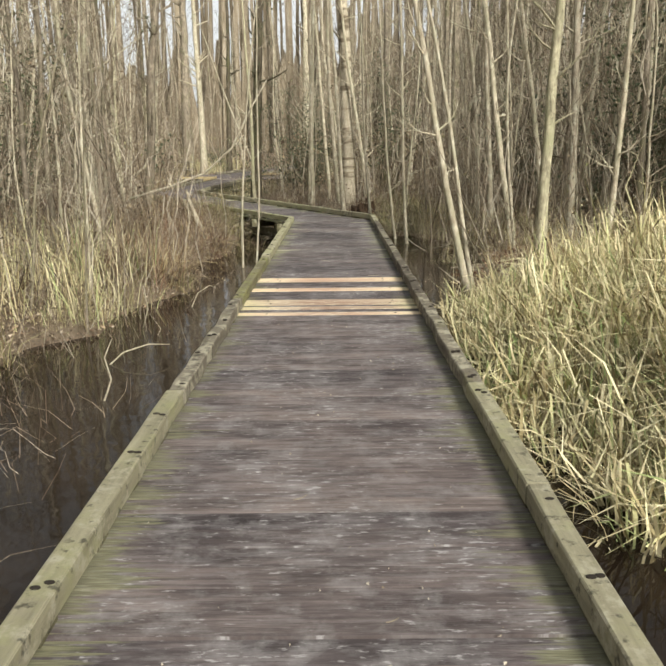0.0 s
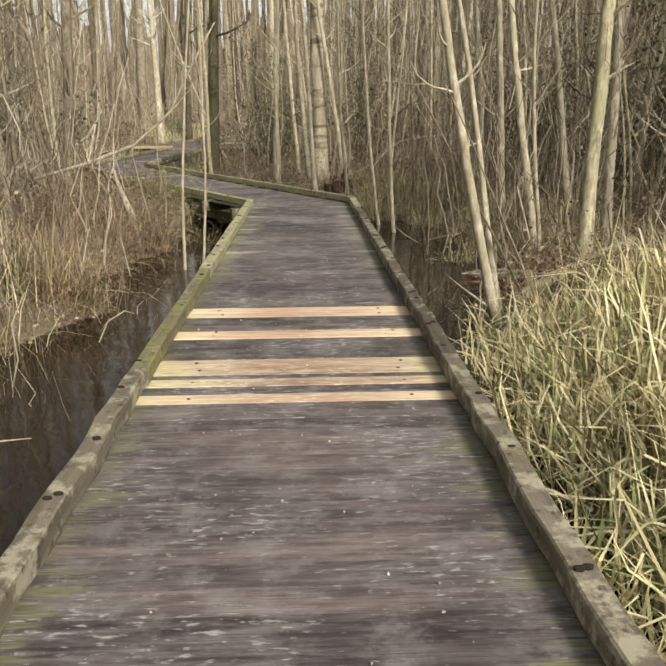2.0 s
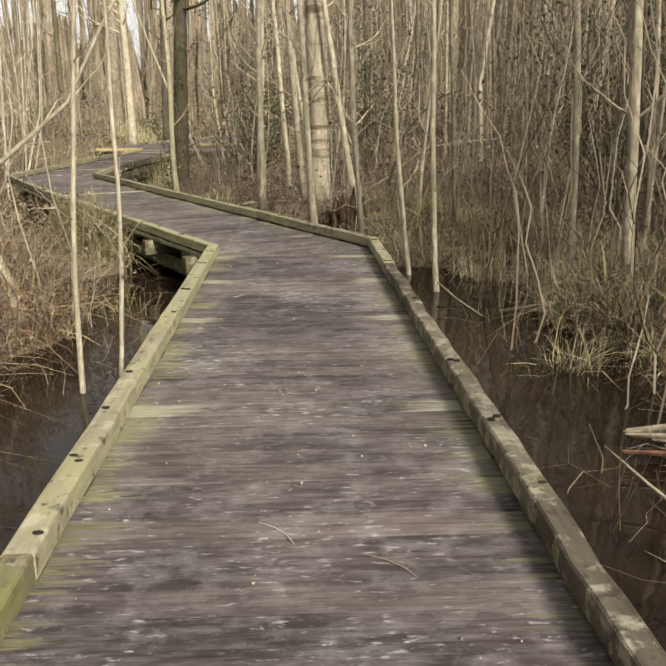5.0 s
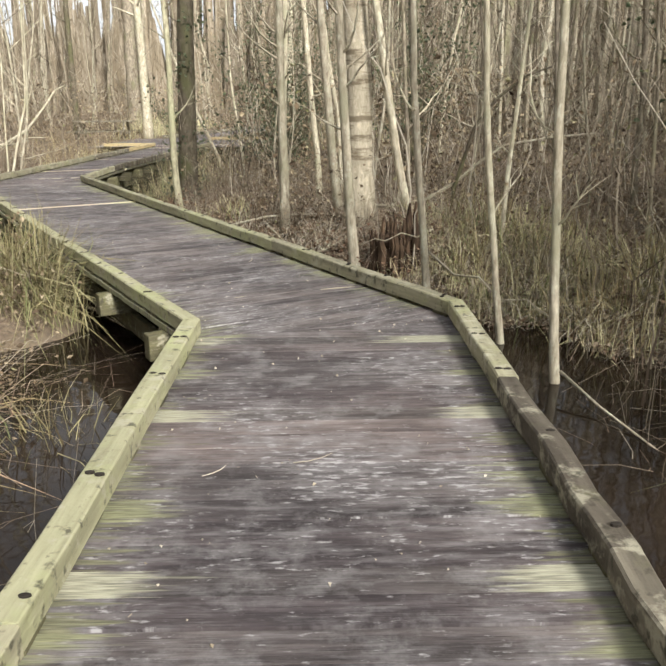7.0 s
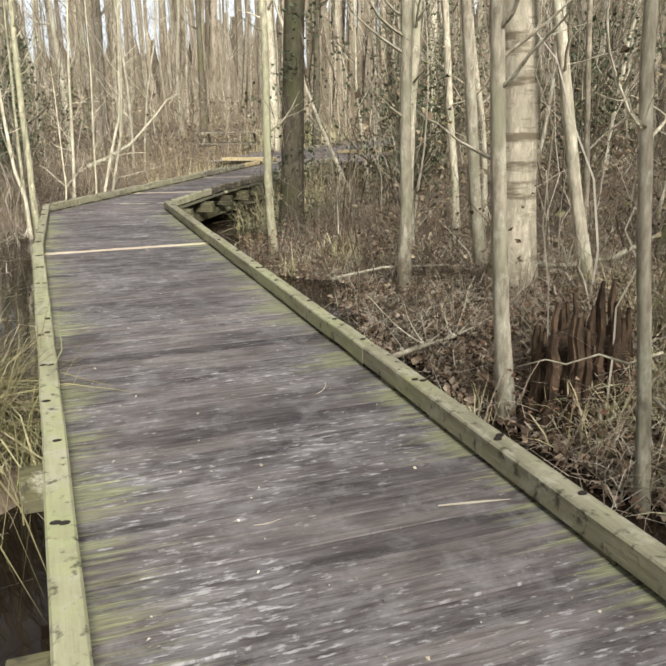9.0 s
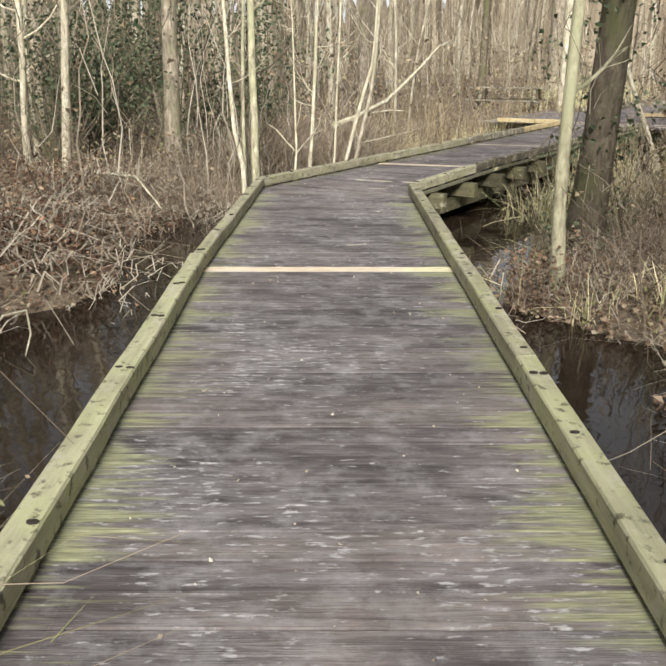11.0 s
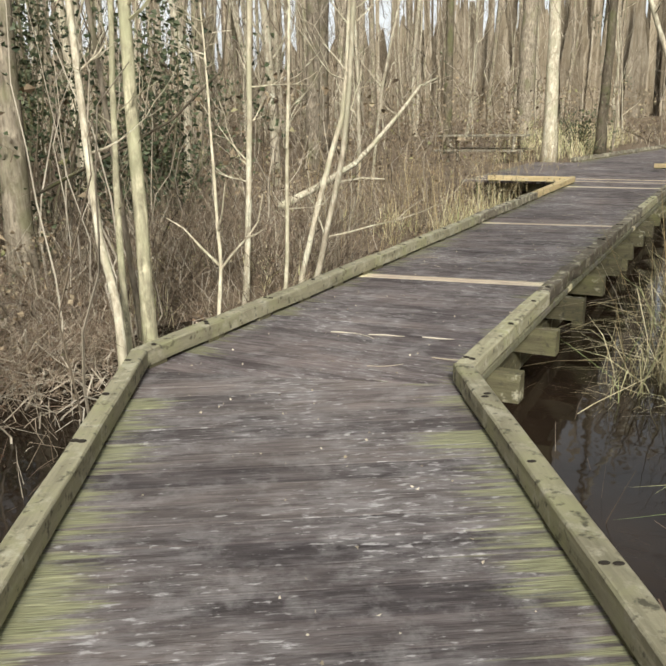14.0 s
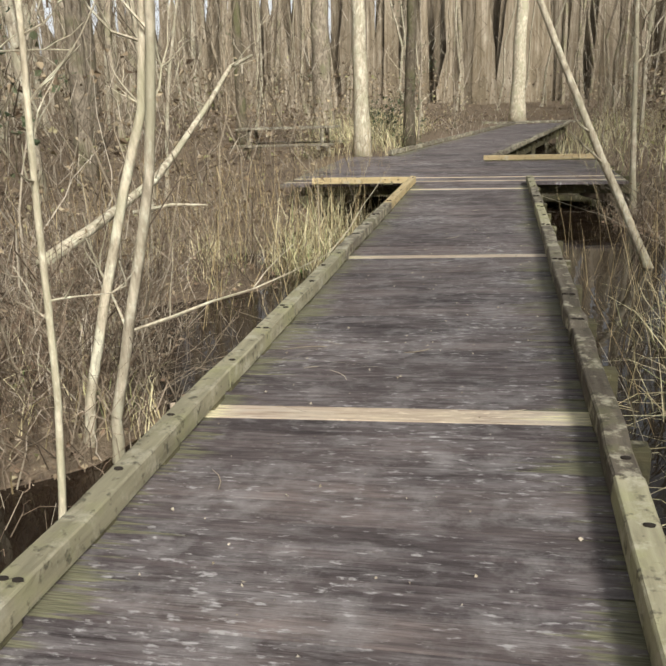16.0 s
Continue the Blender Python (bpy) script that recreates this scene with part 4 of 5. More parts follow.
def build_stump():
    """A rotten stump: a hollow ring of splintered shards."""
    rng = random.Random(5)
    x, y = 0.24, 17.3
    root = holder("tree_stump", (x, y, ground_z(x, y) - 0.1), "rotten brown stump splintered at the top", "stump")
    m = bark_material("rotten_wood", (0.020, 0.014, 0.010), (0.13, 0.088, 0.058))
    for k in range(46):
        a = k / 46 * 2 * math.pi + rng.uniform(-0.08, 0.08)
        r = rng.uniform(0.20, 0.28)
        h = rng.choice((rng.uniform(0.35, 0.6), rng.uniform(0.6, 0.92)))
        g = Geo()
        w = rng.uniform(0.022, 0.045)
        c, d = math.cos(a), math.sin(a)
        pts = [(c * r * (1.3 - 0.3 * min(1, 2.2 * i / 6)) + rng.uniform(-0.014, 0.014), d * r * (1.3 - 0.3 * min(1, 2.2 * i / 6)) + rng.uniform(-0.014, 0.014), h * i / 6) for i in range(7)]
        g.tube(pts, [w * q * rng.uniform(0.8, 1.2) for q in (1.3, 1.15, 1.05, 1.0, 0.95, 0.8, 0.35)], 5)
        child("shard", g.mesh("shard", m), root)
    g = Geo()
    g.tube([(0, 0, 0), (0.02, 0, 0.3), (-0.02, 0.02, 0.5), (0.0, 0.0, 0.52)], [0.30, 0.24, 0.22, 0.1], 12)
    child("core", g.mesh("core", m), root)


def build_rotten_log():
    """A broken log that has split into long splinters."""
    rng = random.Random(8)
    a, b = Vector((1.82, 10.06, -0.41)), Vector((2.95, 9.9, -0.38))
    root = holder("fallen_log", tuple((a + b) / 2), "broken rotting log split into pale and red-brown splinters", "log")
    d = b - a
    side = Vector((-d.y, d.x, 0)).normalized()
    red = bark_material("red_rotten_wood", (0.06, 0.03, 0.02), (0.26, 0.14, 0.09))
    for k in range(22):
        ang = k / 22 * 2 * math.pi
        off = side * math.cos(ang) * 0.10 + Vector((0, 0, math.sin(ang) * 0.085))
        t0, t1 = rng.uniform(-0.10, 0.14), rng.uniform(0.8, 1.05)
        g = Geo()
        pts = [tuple(a + d * (t0 + (t1 - t0) * i / 6) + off * (0.75 + 0.25 * min(1, i / 2)) + Vector((rng.gauss(0, 0.008), rng.gauss(0, 0.008), rng.gauss(0, 0.008))) - root.location) for i in range(7)]
        w = rng.uniform(0.018, 0.032)
        g.tube(pts, [w * q for q in (0.25, 0.7, 1.0, 1.05, 1.0, 0.9, 0.5)], 5)
        child("splinter", g.mesh("splinter", B_GREY if math.sin(ang) > 0.2 else red), root)


def build_bench():
    """The picnic table by the crossing."""
    root = holder("picnic_table", (-11.0, 43.0, ground_z(-11.0, 43.0)), "weathered brown wooden picnic table among reeds", "table")
    z0 = 0.0 - root.location.z
    d = v2(1, 0.05).normalized()
    for k in range(4):
        box(root, "top_board", v2(0, -0.28 + 0.17 * k), d, 2.6, 0.15, 0.045, 0.70 + z0, M_KERB_DARK)
    for s in (-1, 1):
        for k in range(2):
            box(root, "seat_board", v2(0, s * (0.62 + 0.15 * k)), d, 2.6, 0.14, 0.045, 0.30 + z0, M_KERB_DARK)
        box(root, "cross_bar", v2(s * 0.95, 0), v2(0, 1), 1.6, 0.09, 0.09, 0.255 + z0, M_KERB_DARK)
        for e in (-1, 1):
            g = Geo()
            g.tube([(s * 0.95, e * 0.55, z0 - 0.35), (s * 0.95, e * 0.25, z0 + 0.66)], [0.05, 0.05], 4)
            child("leg", g.mesh("leg", M_KERB_DARK), root)


def build_forest():
    """The wood round about: a few kinds of bare tree, each copied many times."""
    kinds = []
    for i, (r, h, bark, lean, limbs, label) in enumerate((
            (0.035, 8.0, B_PALE, (0.03, 0.0), 14, "thin pale bare stem in the swamp wood"), (0.045, 9.0, B_PALE, (-0.08, 0.02), 16, "slim pale leaning tree in the swamp wood"),
            (0.05, 9.5, B_GREY, (0.0, 0.0), 20, "slim grey bare tree in the swamp wood"), (0.06, 10.0, B_PALE, (0.05, 0.0), 20, "pale bare tree in the swamp wood"),
            (0.085, 12.0, B_GREY, (-0.03, 0.0), 26, "grey bare tree in the swamp wood"), (0.10, 13.0, B_PALE, (0.02, 0.0), 26, "pale bare tree in the swamp wood"),
            (0.13, 14.0, B_GREY, (0.02, 0.0), 30, "stout grey bare tree in the swamp wood"), (0.028, 6.5, B_GREY, (0.06, 0.03), 18, "thin twiggy sapling in the swamp wood"),
            (0.024, 5.5, B_PALE, (-0.06, 0.0), 16, "thin pale sapling in the swamp wood"))):
        kinds.append(build_tree(-30 - 2 * i, -20, r, h, bark, lean, label, seed=500 + i, limbs=limbs, lowest=0.1, group="trees of the swamp wood", sides=6, base_z=-0.4, wobble=0.10 if r < 0.07 else 0.05))
    rng = random.Random(77)
    taken = [(t[0], t[1]) for t in NEAR]
    count = 0
    tries = 0
    while count < 125 and tries < 9000:
        tries += 1
        x, y = rng.uniform(-26, 20), rng.uniform(-6, 62)
        d = walk_distance(x, y)
        if d < 3.0 or (x > 0.8 and x < 5.2 and y < 8.2) or (x < 0 and x > -3.6 and y < 13):
            continue
        if y < 4 and rng.random() < 0.9:
            continue
        if x < -9 and y > 26 and rng.random() < 0.55:
            continue
        if any(math.hypot(x - a, y - b) < 0.55 for a, b in taken):
            continue
        taken.append((x, y))
        k = rng.choice((0, 1, 2, 3, 3, 7, 8, 0)) if d < 7 else rng.randrange(9)
        s = rng.uniform(0.8, 1.25)
        copy_thing(kinds[k], Matrix.Translation((x, y, ground_z(x, y) - 0.1)) @ Matrix.Rotation(rng.uniform(0, 6.28), 4, "Z") @ Matrix.Diagonal((s, s, s * rng.uniform(1.05, 1.4), 1)))
        count += 1
    # thicker stands close to the first stretch
    for x0, x1, y0, y1, n in ((-10, -3.4, 6.5, 17, 40), (2.6, 9, 10.2, 21, 34), (-3.2, 2.5, 22, 34, 14)):
        k = 0
        while k < n:
            x, y = rng.uniform(x0, x1), rng.uniform(y0, y1)
            if walk_distance(x, y) < 2.4 or any(math.hypot(x - a, y - b) < 0.35 for a, b in taken):
                continue
            taken.append((x, y))
            s = rng.uniform(0.7, 1.1)
            copy_thing(kinds[rng.choice((0, 1, 2, 3, 7, 8, 8, 7))], Matrix.Translation((x, y, ground_z(x, y) - 0.1)) @ Matrix.Rotation(rng.uniform(0, 6.28), 4, "Z") @ Matrix.Diagonal((s, s, s, 1)))
            k += 1
    # far trunks beyond that, uncountable
    nr = np.random.default_rng(9)
    for name, n, bark, rlo, rhi in (("far_trees", 520, B_PALE, 0.03, 0.13), ("far_trees", 620, B_GREY, 0.04, 0.22)):
        g = Geo()
        made = 0
        while made < n:
            a, q = nr.uniform(0, 2 * np.pi), nr.uniform(15, 62)
            x, y = -3 + q * np.sin(a), 18 + q * np.cos(a) * 1.05
            if walk_distance(x, y) < 9 or (y < 5 and nr.random() < 0.9):
                continue
            if x < -8 and y > 24 and nr.random() < 0.45:
                continue
            h, r = nr.uniform(12, 21), nr.uniform(rlo, rhi)
            lx, ly = nr.normal(0, 0.06, 2)
            z = ground_z(x, y) - 0.1
            ww = nr.normal(0, 0.16, 6)
            g.tube([(x + lx * h * t + ww[k], y + ly * h * t, z + h * t) for k, t in enumerate((0, 0.15, 0.32, 0.5, 0.75, 1.0))], [r, r * 0.92, r * 0.82, r * 0.7, r * 0.5, r * 0.2], 5, False)
            made += 1
        tagged(new(name, g.mesh(name, bark)), "distant bare grey-brown swamp trees", "trees", kind="stuff")


# ---- undergrowth ----
def twig_field(name, spots, material, label, category, hlo, hhi, rlo=0.002, rhi=0.006, spread=0.55, seed=1, nseg=3, lift=0.0, kink=0.02):
    """Arching bare twigs, each a thin three-sided tube, over a list of (x, y)."""
    nr = np.random.default_rng(seed)
    n = len(spots)
    p = np.array([(x, y, ground_z(x, y) - 0.03) for x, y in spots])
    p[:, 2] += nr.uniform(0, 1, n) ** 1.4 * lift
    h = nr.uniform(hlo, hhi, n)
    az = nr.uniform(0, 2 * np.pi, n)
    ln = nr.uniform(0.15, 1.0, n) * spread
    dirs = np.stack([np.cos(az), np.sin(az), np.zeros(n)], 1)
    up = np.array([0, 0, 1.0])
    pts = []
    for k in range(nseg + 1):
        t = k / nseg
        pts.append(p + dirs * (ln * h * t ** 1.6)[:, None] + up * (h * (t - 0.35 * ln * t * t))[:, None] + nr.normal(0, 1, (n, 3)) * (kink * (0.6 + h * 0.5))[:, None] * (k > 0))
    r = nr.uniform(rlo, rhi, n)
    ang = np.arange(3) * 2 * np.pi / 3
    side = np.stack([-np.sin(az), np.cos(az), np.zeros(n)], 1)
    v = np.zeros((n, nseg + 1, 3, 3))
    for k in range(nseg + 1):
        rr = r * (1 - 0.7 * k / nseg)
        for j in range(3):
            v[:, k, j] = pts[k] + (side * np.cos(ang[j]) + dirs * np.sin(ang[j])) * rr[:, None]
    per = (nseg + 1) * 3
    pattern = np.array([[k * 3 + j, k * 3 + (j + 1) % 3, (k + 1) * 3 + (j + 1) % 3, (k + 1) * 3 + j] for k in range(nseg) for j in range(3)])
    f = (np.arange(n)[:, None, None] * per + pattern[None]).reshape(-1, 4).tolist()
    tagged(new(name, stuff_mesh(name, v.reshape(-1, 3), f, material)), label, category, kind="stuff")


def blade_field(name, spots, material, label, category, hlo, hhi, wlo, whi, droop, seed, tall=None, zlift=-0.02, kink=0.05):
    """Reed or grass blades over a list of (x, y)."""
    nr = np.random.default_rng(seed)
    n = len(spots)
    p = np.array([(x, y, ground_z(x, y) + zlift) for x, y in spots])
    h = nr.uniform(hlo, hhi, n)
    if tall:
        h *= np.array([tall(x, y) for x, y in spots])
    az = nr.uniform(0, 2 * np.pi, n)
    d = np.stack([np.cos(az), np.sin(az), np.zeros(n)], 1)
    lean = nr.uniform(0.05, 0.4, n)
    dr = nr.uniform(0, 1, n) ** 1.5 * droop
    up = np.array([0, 0, 1.0])
    q = lambda t: p + d * (h * (lean * t + dr * t ** 2.2))[:, None] + up * (h * (t - dr * 0.75 * t ** 2.4))[:, None]
    s = np.stack([-np.sin(az + nr.normal(0, 0.5, n)), np.cos(az), nr.normal(0, 0.25, n)], 1)
    bend = nr.normal(0, 1, (n, 3)) * (kink * h)[:, None]
    v, f = ribbons(q(0.0), q(0.4) + bend * 0.4, q(0.75) + bend, q(1.0) + bend * 0.6 + nr.normal(0, 1, (n, 3)) * (kink * h)[:, None], nr.uniform(wlo, whi, n), s)
    tagged(new(name, stuff_mesh(name, v, f, material)), label, category, kind="stuff")


def leaf_field(name, spots, material, label, zlo, zhi, power, slo, shi, seed):
    """Loose dead leaves over a list of (x, y), lying or caught in twigs up to zhi above the floor."""
    nr = np.random.default_rng(seed)
    n = len(spots)
    p = np.array([(x, y, max(WATER + 0.004, ground_z(x, y))) for x, y in spots])
    p[:, 2] += zlo + nr.uniform(0, 1, n) ** power * (zhi - zlo)
    a = nr.normal(0, 1, (n, 3)) * (1, 1, 0.6)
    a /= np.linalg.norm(a, axis=1)[:, None]
    b = np.cross(a, nr.normal(0, 1, (n, 3)))
    b /= np.linalg.norm(b, axis=1)[:, None]
    c = np.cross(a, b)
    s = nr.uniform(slo, shi, n)[:, None]
    w = nr.uniform(0.2, 0.45, n)[:, None]
    v = np.stack([p, p + a * s * 0.5 + b * s * w + c * s * 0.25, p + a * s, p + a * s * 0.5 - b * s * w + c * s * 0.25], 1)
    f = (np.arange(n)[:, None, None] * 4 + np.array([[0, 1, 2], [0, 2, 3]])[None]).reshape(-1, 3).tolist()
    tagged(new(name, stuff_mesh(name, v.reshape(-1, 3), f, material)), label, "leaves", kind="stuff")


def scatter(n, seed, boxes, keep=lambda x, y, d: d > 1.15):
    """n places spread over rectangles (x0, x1, y0, y1, weight), none of them on the boardwalk."""
    rng = random.Random(seed)
    wts = [b[4] for b in boxes]
    out = []
    while len(out) < n:
        x0, x1, y0, y1, _ = rng.choices(boxes, wts)[0]
        x, y = rng.uniform(x0, x1), rng.uniform(y0, y1)
        if keep(x, y, walk_distance(x, y)):
            out.append((x, y))
    return out


def clumps(n, per, seed, boxes, spread, keep=lambda x, y, d: d > 1.15):
    rng = random.Random(seed)
    out = []
    for cx, cy in scatter(n, seed, boxes, keep):
        for _ in range(per):
            x, y = rng.gauss(cx, spread), rng.gauss(cy, spread)
            if keep(x, y, walk_distance(x, y)):
                out.append((x, y))
    return out


def build_undergrowth():
    off = lambda x, y, d: d > 1.08
    dry = lambda x, y, d: d > 1.25 and ground_z(x, y) > WATER - 0.04
    bank = lambda x, y, d: d > 1.1 and ground_z(x, y) > WATER - 0.06
    # tall straw-coloured reed bed along the first stretch
    blade_field("reed_bed", scatter(19000, 11, [(1.3, 5.0, 2.3, 7.7, 6), (1.8, 4.4, 1.5, 2.4, 1)], lambda x, y, d: d > 1.24 + 0.12 * math.sin(y * 3)), M_REED, "dense straw-yellow reeds beside the boardwalk", "reeds",
                0.3, 0.85, 0.008, 0.028, 1.0, 12, kink=0.13, tall=lambda x, y: 0.75 + 0.42 * min(2.2, max(0, x - 1.5)))
    blade_field("reed_bed", clumps(34, 40, 13, [(-6.5, -3.8, 7.0, 11.0, 3), (-4.2, -2.8, 6.0, 8.5, 1)], 0.28), M_REED, "dry yellow-green reeds behind the water", "reeds", 0.5, 1.2, 0.005, 0.013, 0.7, 14)
    blade_field("reed_bed", clumps(22, 60, 15, [(-4.6, -3.9, 25.0, 29.5, 5), (-8.2, -7.4, 30.8, 34.0, 4)], 0.16), M_REED, "drooping straw reeds at the water's edge", "reeds", 0.5, 1.0, 0.005, 0.012, 1.0, 16)
    blade_field("reed_clump", [(random.Random(k).gauss(-3.0, 0.20) - 0.18 * (k % 5) / 2, random.Random(k + 5000).gauss(15.75, 0.2) + 0.28 * (k % 5) / 2) for k in range(1100)], M_SEDGE, "drooping green-brown grass clump hanging over the water", "reeds", 0.55, 1.05, 0.005, 0.012, 1.7, 24)
    blade_field("reed_clump", [(random.Random(k).gauss(-1.95, 0.12), random.Random(k + 5000).gauss(13.6, 0.2)) for k in range(160)], M_SEDGE, "drooping green-brown grass clump hanging over the water", "reeds", 0.4, 0.8, 0.005, 0.010, 1.6, 25)
    blade_field("sedge_tufts", clumps(170, 34, 17, [(1.5, 4.5, 10.5, 16, 4), (0.5, 2.5, 15, 19, 3), (-4.5, -1.8, 17, 22, 2), (-10, -7.4, 25, 33, 2), (-5, -3.8, 24, 34, 2), (-5, -2.6, 5, 13, 0.6)], 0.12, bank), M_REED, "small yellow-green sedge tufts", "sedge", 0.2, 0.5, 0.005, 0.011, 1.0, 18)
    blade_field("reed_stems", scatter(650, 19, [(-10.5, -7.3, 29.0, 35.5, 4), (-9.2, -7.5, 36.5, 41, 1), (-4.9, -3.6, 25, 33, 2)]), M_STRAW, "thin upright dry reed stems", "reeds", 0.6, 1.7, 0.003, 0.007, 0.2, 20)
    blade_field("reed_stems", scatter(2500, 21, [(-11, -8.3, 43, 56, 4), (-4, 1, 38, 56, 3)]), M_REED, "green-yellow reeds beside the far boardwalk", "reeds", 0.6, 1.3, 0.006, 0.014, 0.7, 22)
    # arching sedge, and crooked pale shoots, in the wet edges
    blade_field("sedge_tufts", clumps(150, 26, 81, [(1.3, 4.2, 10.5, 16.5, 6), (0.6, 2.6, 15.2, 19, 4), (-3.3, -1.9, 1.5, 11.5, 2), (-4.8, -3.2, 20, 30, 4)], 0.10, dry), M_SEDGE, "arching straw-green sedge tufts in the wet", "sedge", 0.3, 0.75, 0.006, 0.014, 1.6, 82)
    blade_field("sedge_tufts", clumps(60, 26, 83, [(1.5, 4.2, 11, 17, 5), (0.6, 2.6, 15.2, 19, 3)], 0.09, dry), M_REED, "arching straw-yellow sedge tufts in the wet", "sedge", 0.3, 0.7, 0.005, 0.012, 1.6, 84)
    twig_field("pale_shoots", scatter(170, 85, [(-6, -2.2, 6, 14, 4), (1.5, 5, 10, 18, 5), (-0.5, 3, 17, 24, 3), (-11, -7.6, 20, 33, 4)], lambda x, y, d: d > 1.6), M_BITS, "crooked pale bare shoots", "brush", 1.0, 3.6, 0.006, 0.014, 0.35, 86, 7, kink=0.03)
    twig_field("water_twigs", scatter(900, 87, [(-3.2, -1.5, 0, 12, 5), (1.3, 3.2, 9.5, 15, 3), (-9.0, -7.3, 18, 26, 3)], off), M_HEAP, "broken pale twigs standing in the water", "twigs", 0.2, 0.7, 0.0018, 0.0045, 1.6, 88, 4, 0.1, 0.05)
    # brush and bramble
    zones = [(-8, -2.2, 4, 14, 5), (1.2, 6.5, 8, 17, 6), (0.4, 5, 15, 24, 5), (-5, 0, 18, 27, 4), (-14, -7.2, 19, 30, 7), (-12, -7.3, 28, 36, 4), (-4.9, -2.0, 24, 37, 4)]
    twig_field("brushwood", scatter(11000, 31, zones, bank), M_TWIG, "tangled bare brown brushwood", "brush", 0.25, 1.0, 0.0018, 0.005, 1.4, 32, 4, kink=0.035)
    twig_field("brushwood", scatter(8000, 33, [(-24, -9, 4, 50, 5), (4, 18, 4, 50, 5), (-6, 4, 20, 50, 4), (-10, 4, 50, 64, 3)], lambda x, y, d: d > 2.2), M_TWIG, "tangled bare brown brushwood", "brush", 0.4, 1.7, 0.003, 0.009, 1.6, 34, 4, kink=0.05)
    twig_field("thicket_shoots", scatter(320, 35, [(-8, -2.3, 6, 15, 4), (1.4, 7, 9, 20, 5), (-14, -7.6, 21, 36, 5), (-5, 1, 19, 30, 3)], lambda x, y, d: d > 1.5), M_TWIG, "thin upright bare shoots", "brush", 1.2, 4.2, 0.004, 0.011, 0.5, 36, 6, kink=0.035)
    piles = [(-12, -7.6, 18.5, 23.5, 5), (-10.5, -8.2, 25, 29, 3), (-4.4, -2.2, 19.5, 24, 4), (-4.9, -3.0, 26, 36, 3), (1.5, 4, 8.4, 13, 3), (-4.6, -2.4, 8.5, 14, 4), (0.3, 3.5, 15.3, 20, 4)]
    twig_field("brush_heap", clumps(420, 24, 61, piles, 0.25, dry), M_HEAP, "heaped pale dead branches and bramble", "brush", 0.25, 0.62, 0.002, 0.006, 2.0, 62, 4, kink=0.05)
    twig_field("brush_heap", clumps(60, 60, 91, [(-9.8, -8.4, 22.8, 24.8, 5), (-4.6, -3.1, 15.4, 17.2, 4), (-4.2, -2.6, 12.2, 14.0, 3)], 0.18, lambda x, y, d: d > 1.3), M_HEAP, "heaped pale dead branches and bramble", "brush", 0.3, 0.75, 0.002, 0.006, 2.2, 92, 4, 0.15, 0.06)
    leaf_field("brush_leaves", clumps(50, 90, 93, [(-4.8, -3.1, 15.2, 17.4, 5), (-4.4, -2.5, 12.0, 14.2, 5), (-9.8, -8.2, 22.6, 25, 2)], 0.22, lambda x, y, d: d > 1.3), M_BRUSH, "brown withered leaves caught in the brush", 0.0, 0.8, 1.3, 0.02, 0.06, 94)
    twig_field("lying_branches", clumps(45, 14, 95, [(-8.6, -6.7, 19.3, 21.0, 5), (-10.5, -8.0, 21.2, 24.6, 6), (-4.3, -3.3, 20.4, 22.6, 2), (0.6, 3.0, 16.4, 19.0, 2), (1.7, 3.5, 9.4, 12.5, 2)], 0.3, lambda x, y, d: d > 1.25), M_HEAP, "pale dead branches lying on a bank", "branches", 0.18, 0.42, 0.004, 0.016, 3.4, 96, 5, 0.18, 0.05)
    leaf_field("rusty_leaves", clumps(26, 170, 97, [(-8.4, -6.6, 19.2, 20.9, 5), (-9.5, -8.0, 21.6, 23.4, 2)], 0.2, lambda x, y, d: d > 1.25), M_RUST, "heaped rust-brown dead leaves and bracken", 0.0, 0.25, 1.5, 0.02, 0.06, 98)
    twig_field("lying_branches", clumps(70, 14, 55, [(-8.8, -6.6, 19.2, 21.2, 5), (-10.6, -7.8, 21.4, 24.6, 7)], 0.3, lambda x, y, d: d > 1.25), M_BITS, "pale dead branches lying on a bank", "branches", 0.2, 0.5, 0.004, 0.013, 3.0, 56, 5, 0.3, 0.06)
    twig_field("water_twigs", scatter(700, 63, [(-3.4, -1.2, 0, 13, 4), (1.2, 3.0, 8.5, 15, 3), (-9.0, -7.2, 19, 30, 4), (-5.0, -3.0, 19, 33, 4), (-4.5, -1.5, 13.5, 19, 3)], off), M_HEAP, "broken pale twigs standing in the water", "twigs", 0.25, 0.6, 0.002, 0.005, 2.0, 64, 4, 0.2, 0.04)
    twig_field("far_twigs", scatter(21000, 65, [(-40, -8, 36, 66, 5), (6, 34, 16, 60, 4), (-10, 10, 40, 70, 5), (-32, -12, 8, 36, 3)], lambda x, y, d: d > 6), M_TWIG, "hazy bare twigs of the far wood", "twigs", 0.8, 2.4, 0.006, 0.018, 1.8, 66, 4, 14.0, 0.08)
    twig_field("twig_tangle", scatter(9000, 71, [(-13, -3.2, 6, 18, 5), (2.4, 10, 9.5, 20, 3)], lambda x, y, d: d > 2.4), M_TWIG, "fine bare twigs filling the wood", "twigs", 0.4, 1.5, 0.003, 0.008, 1.8, 72, 4, 6.5, 0.06)
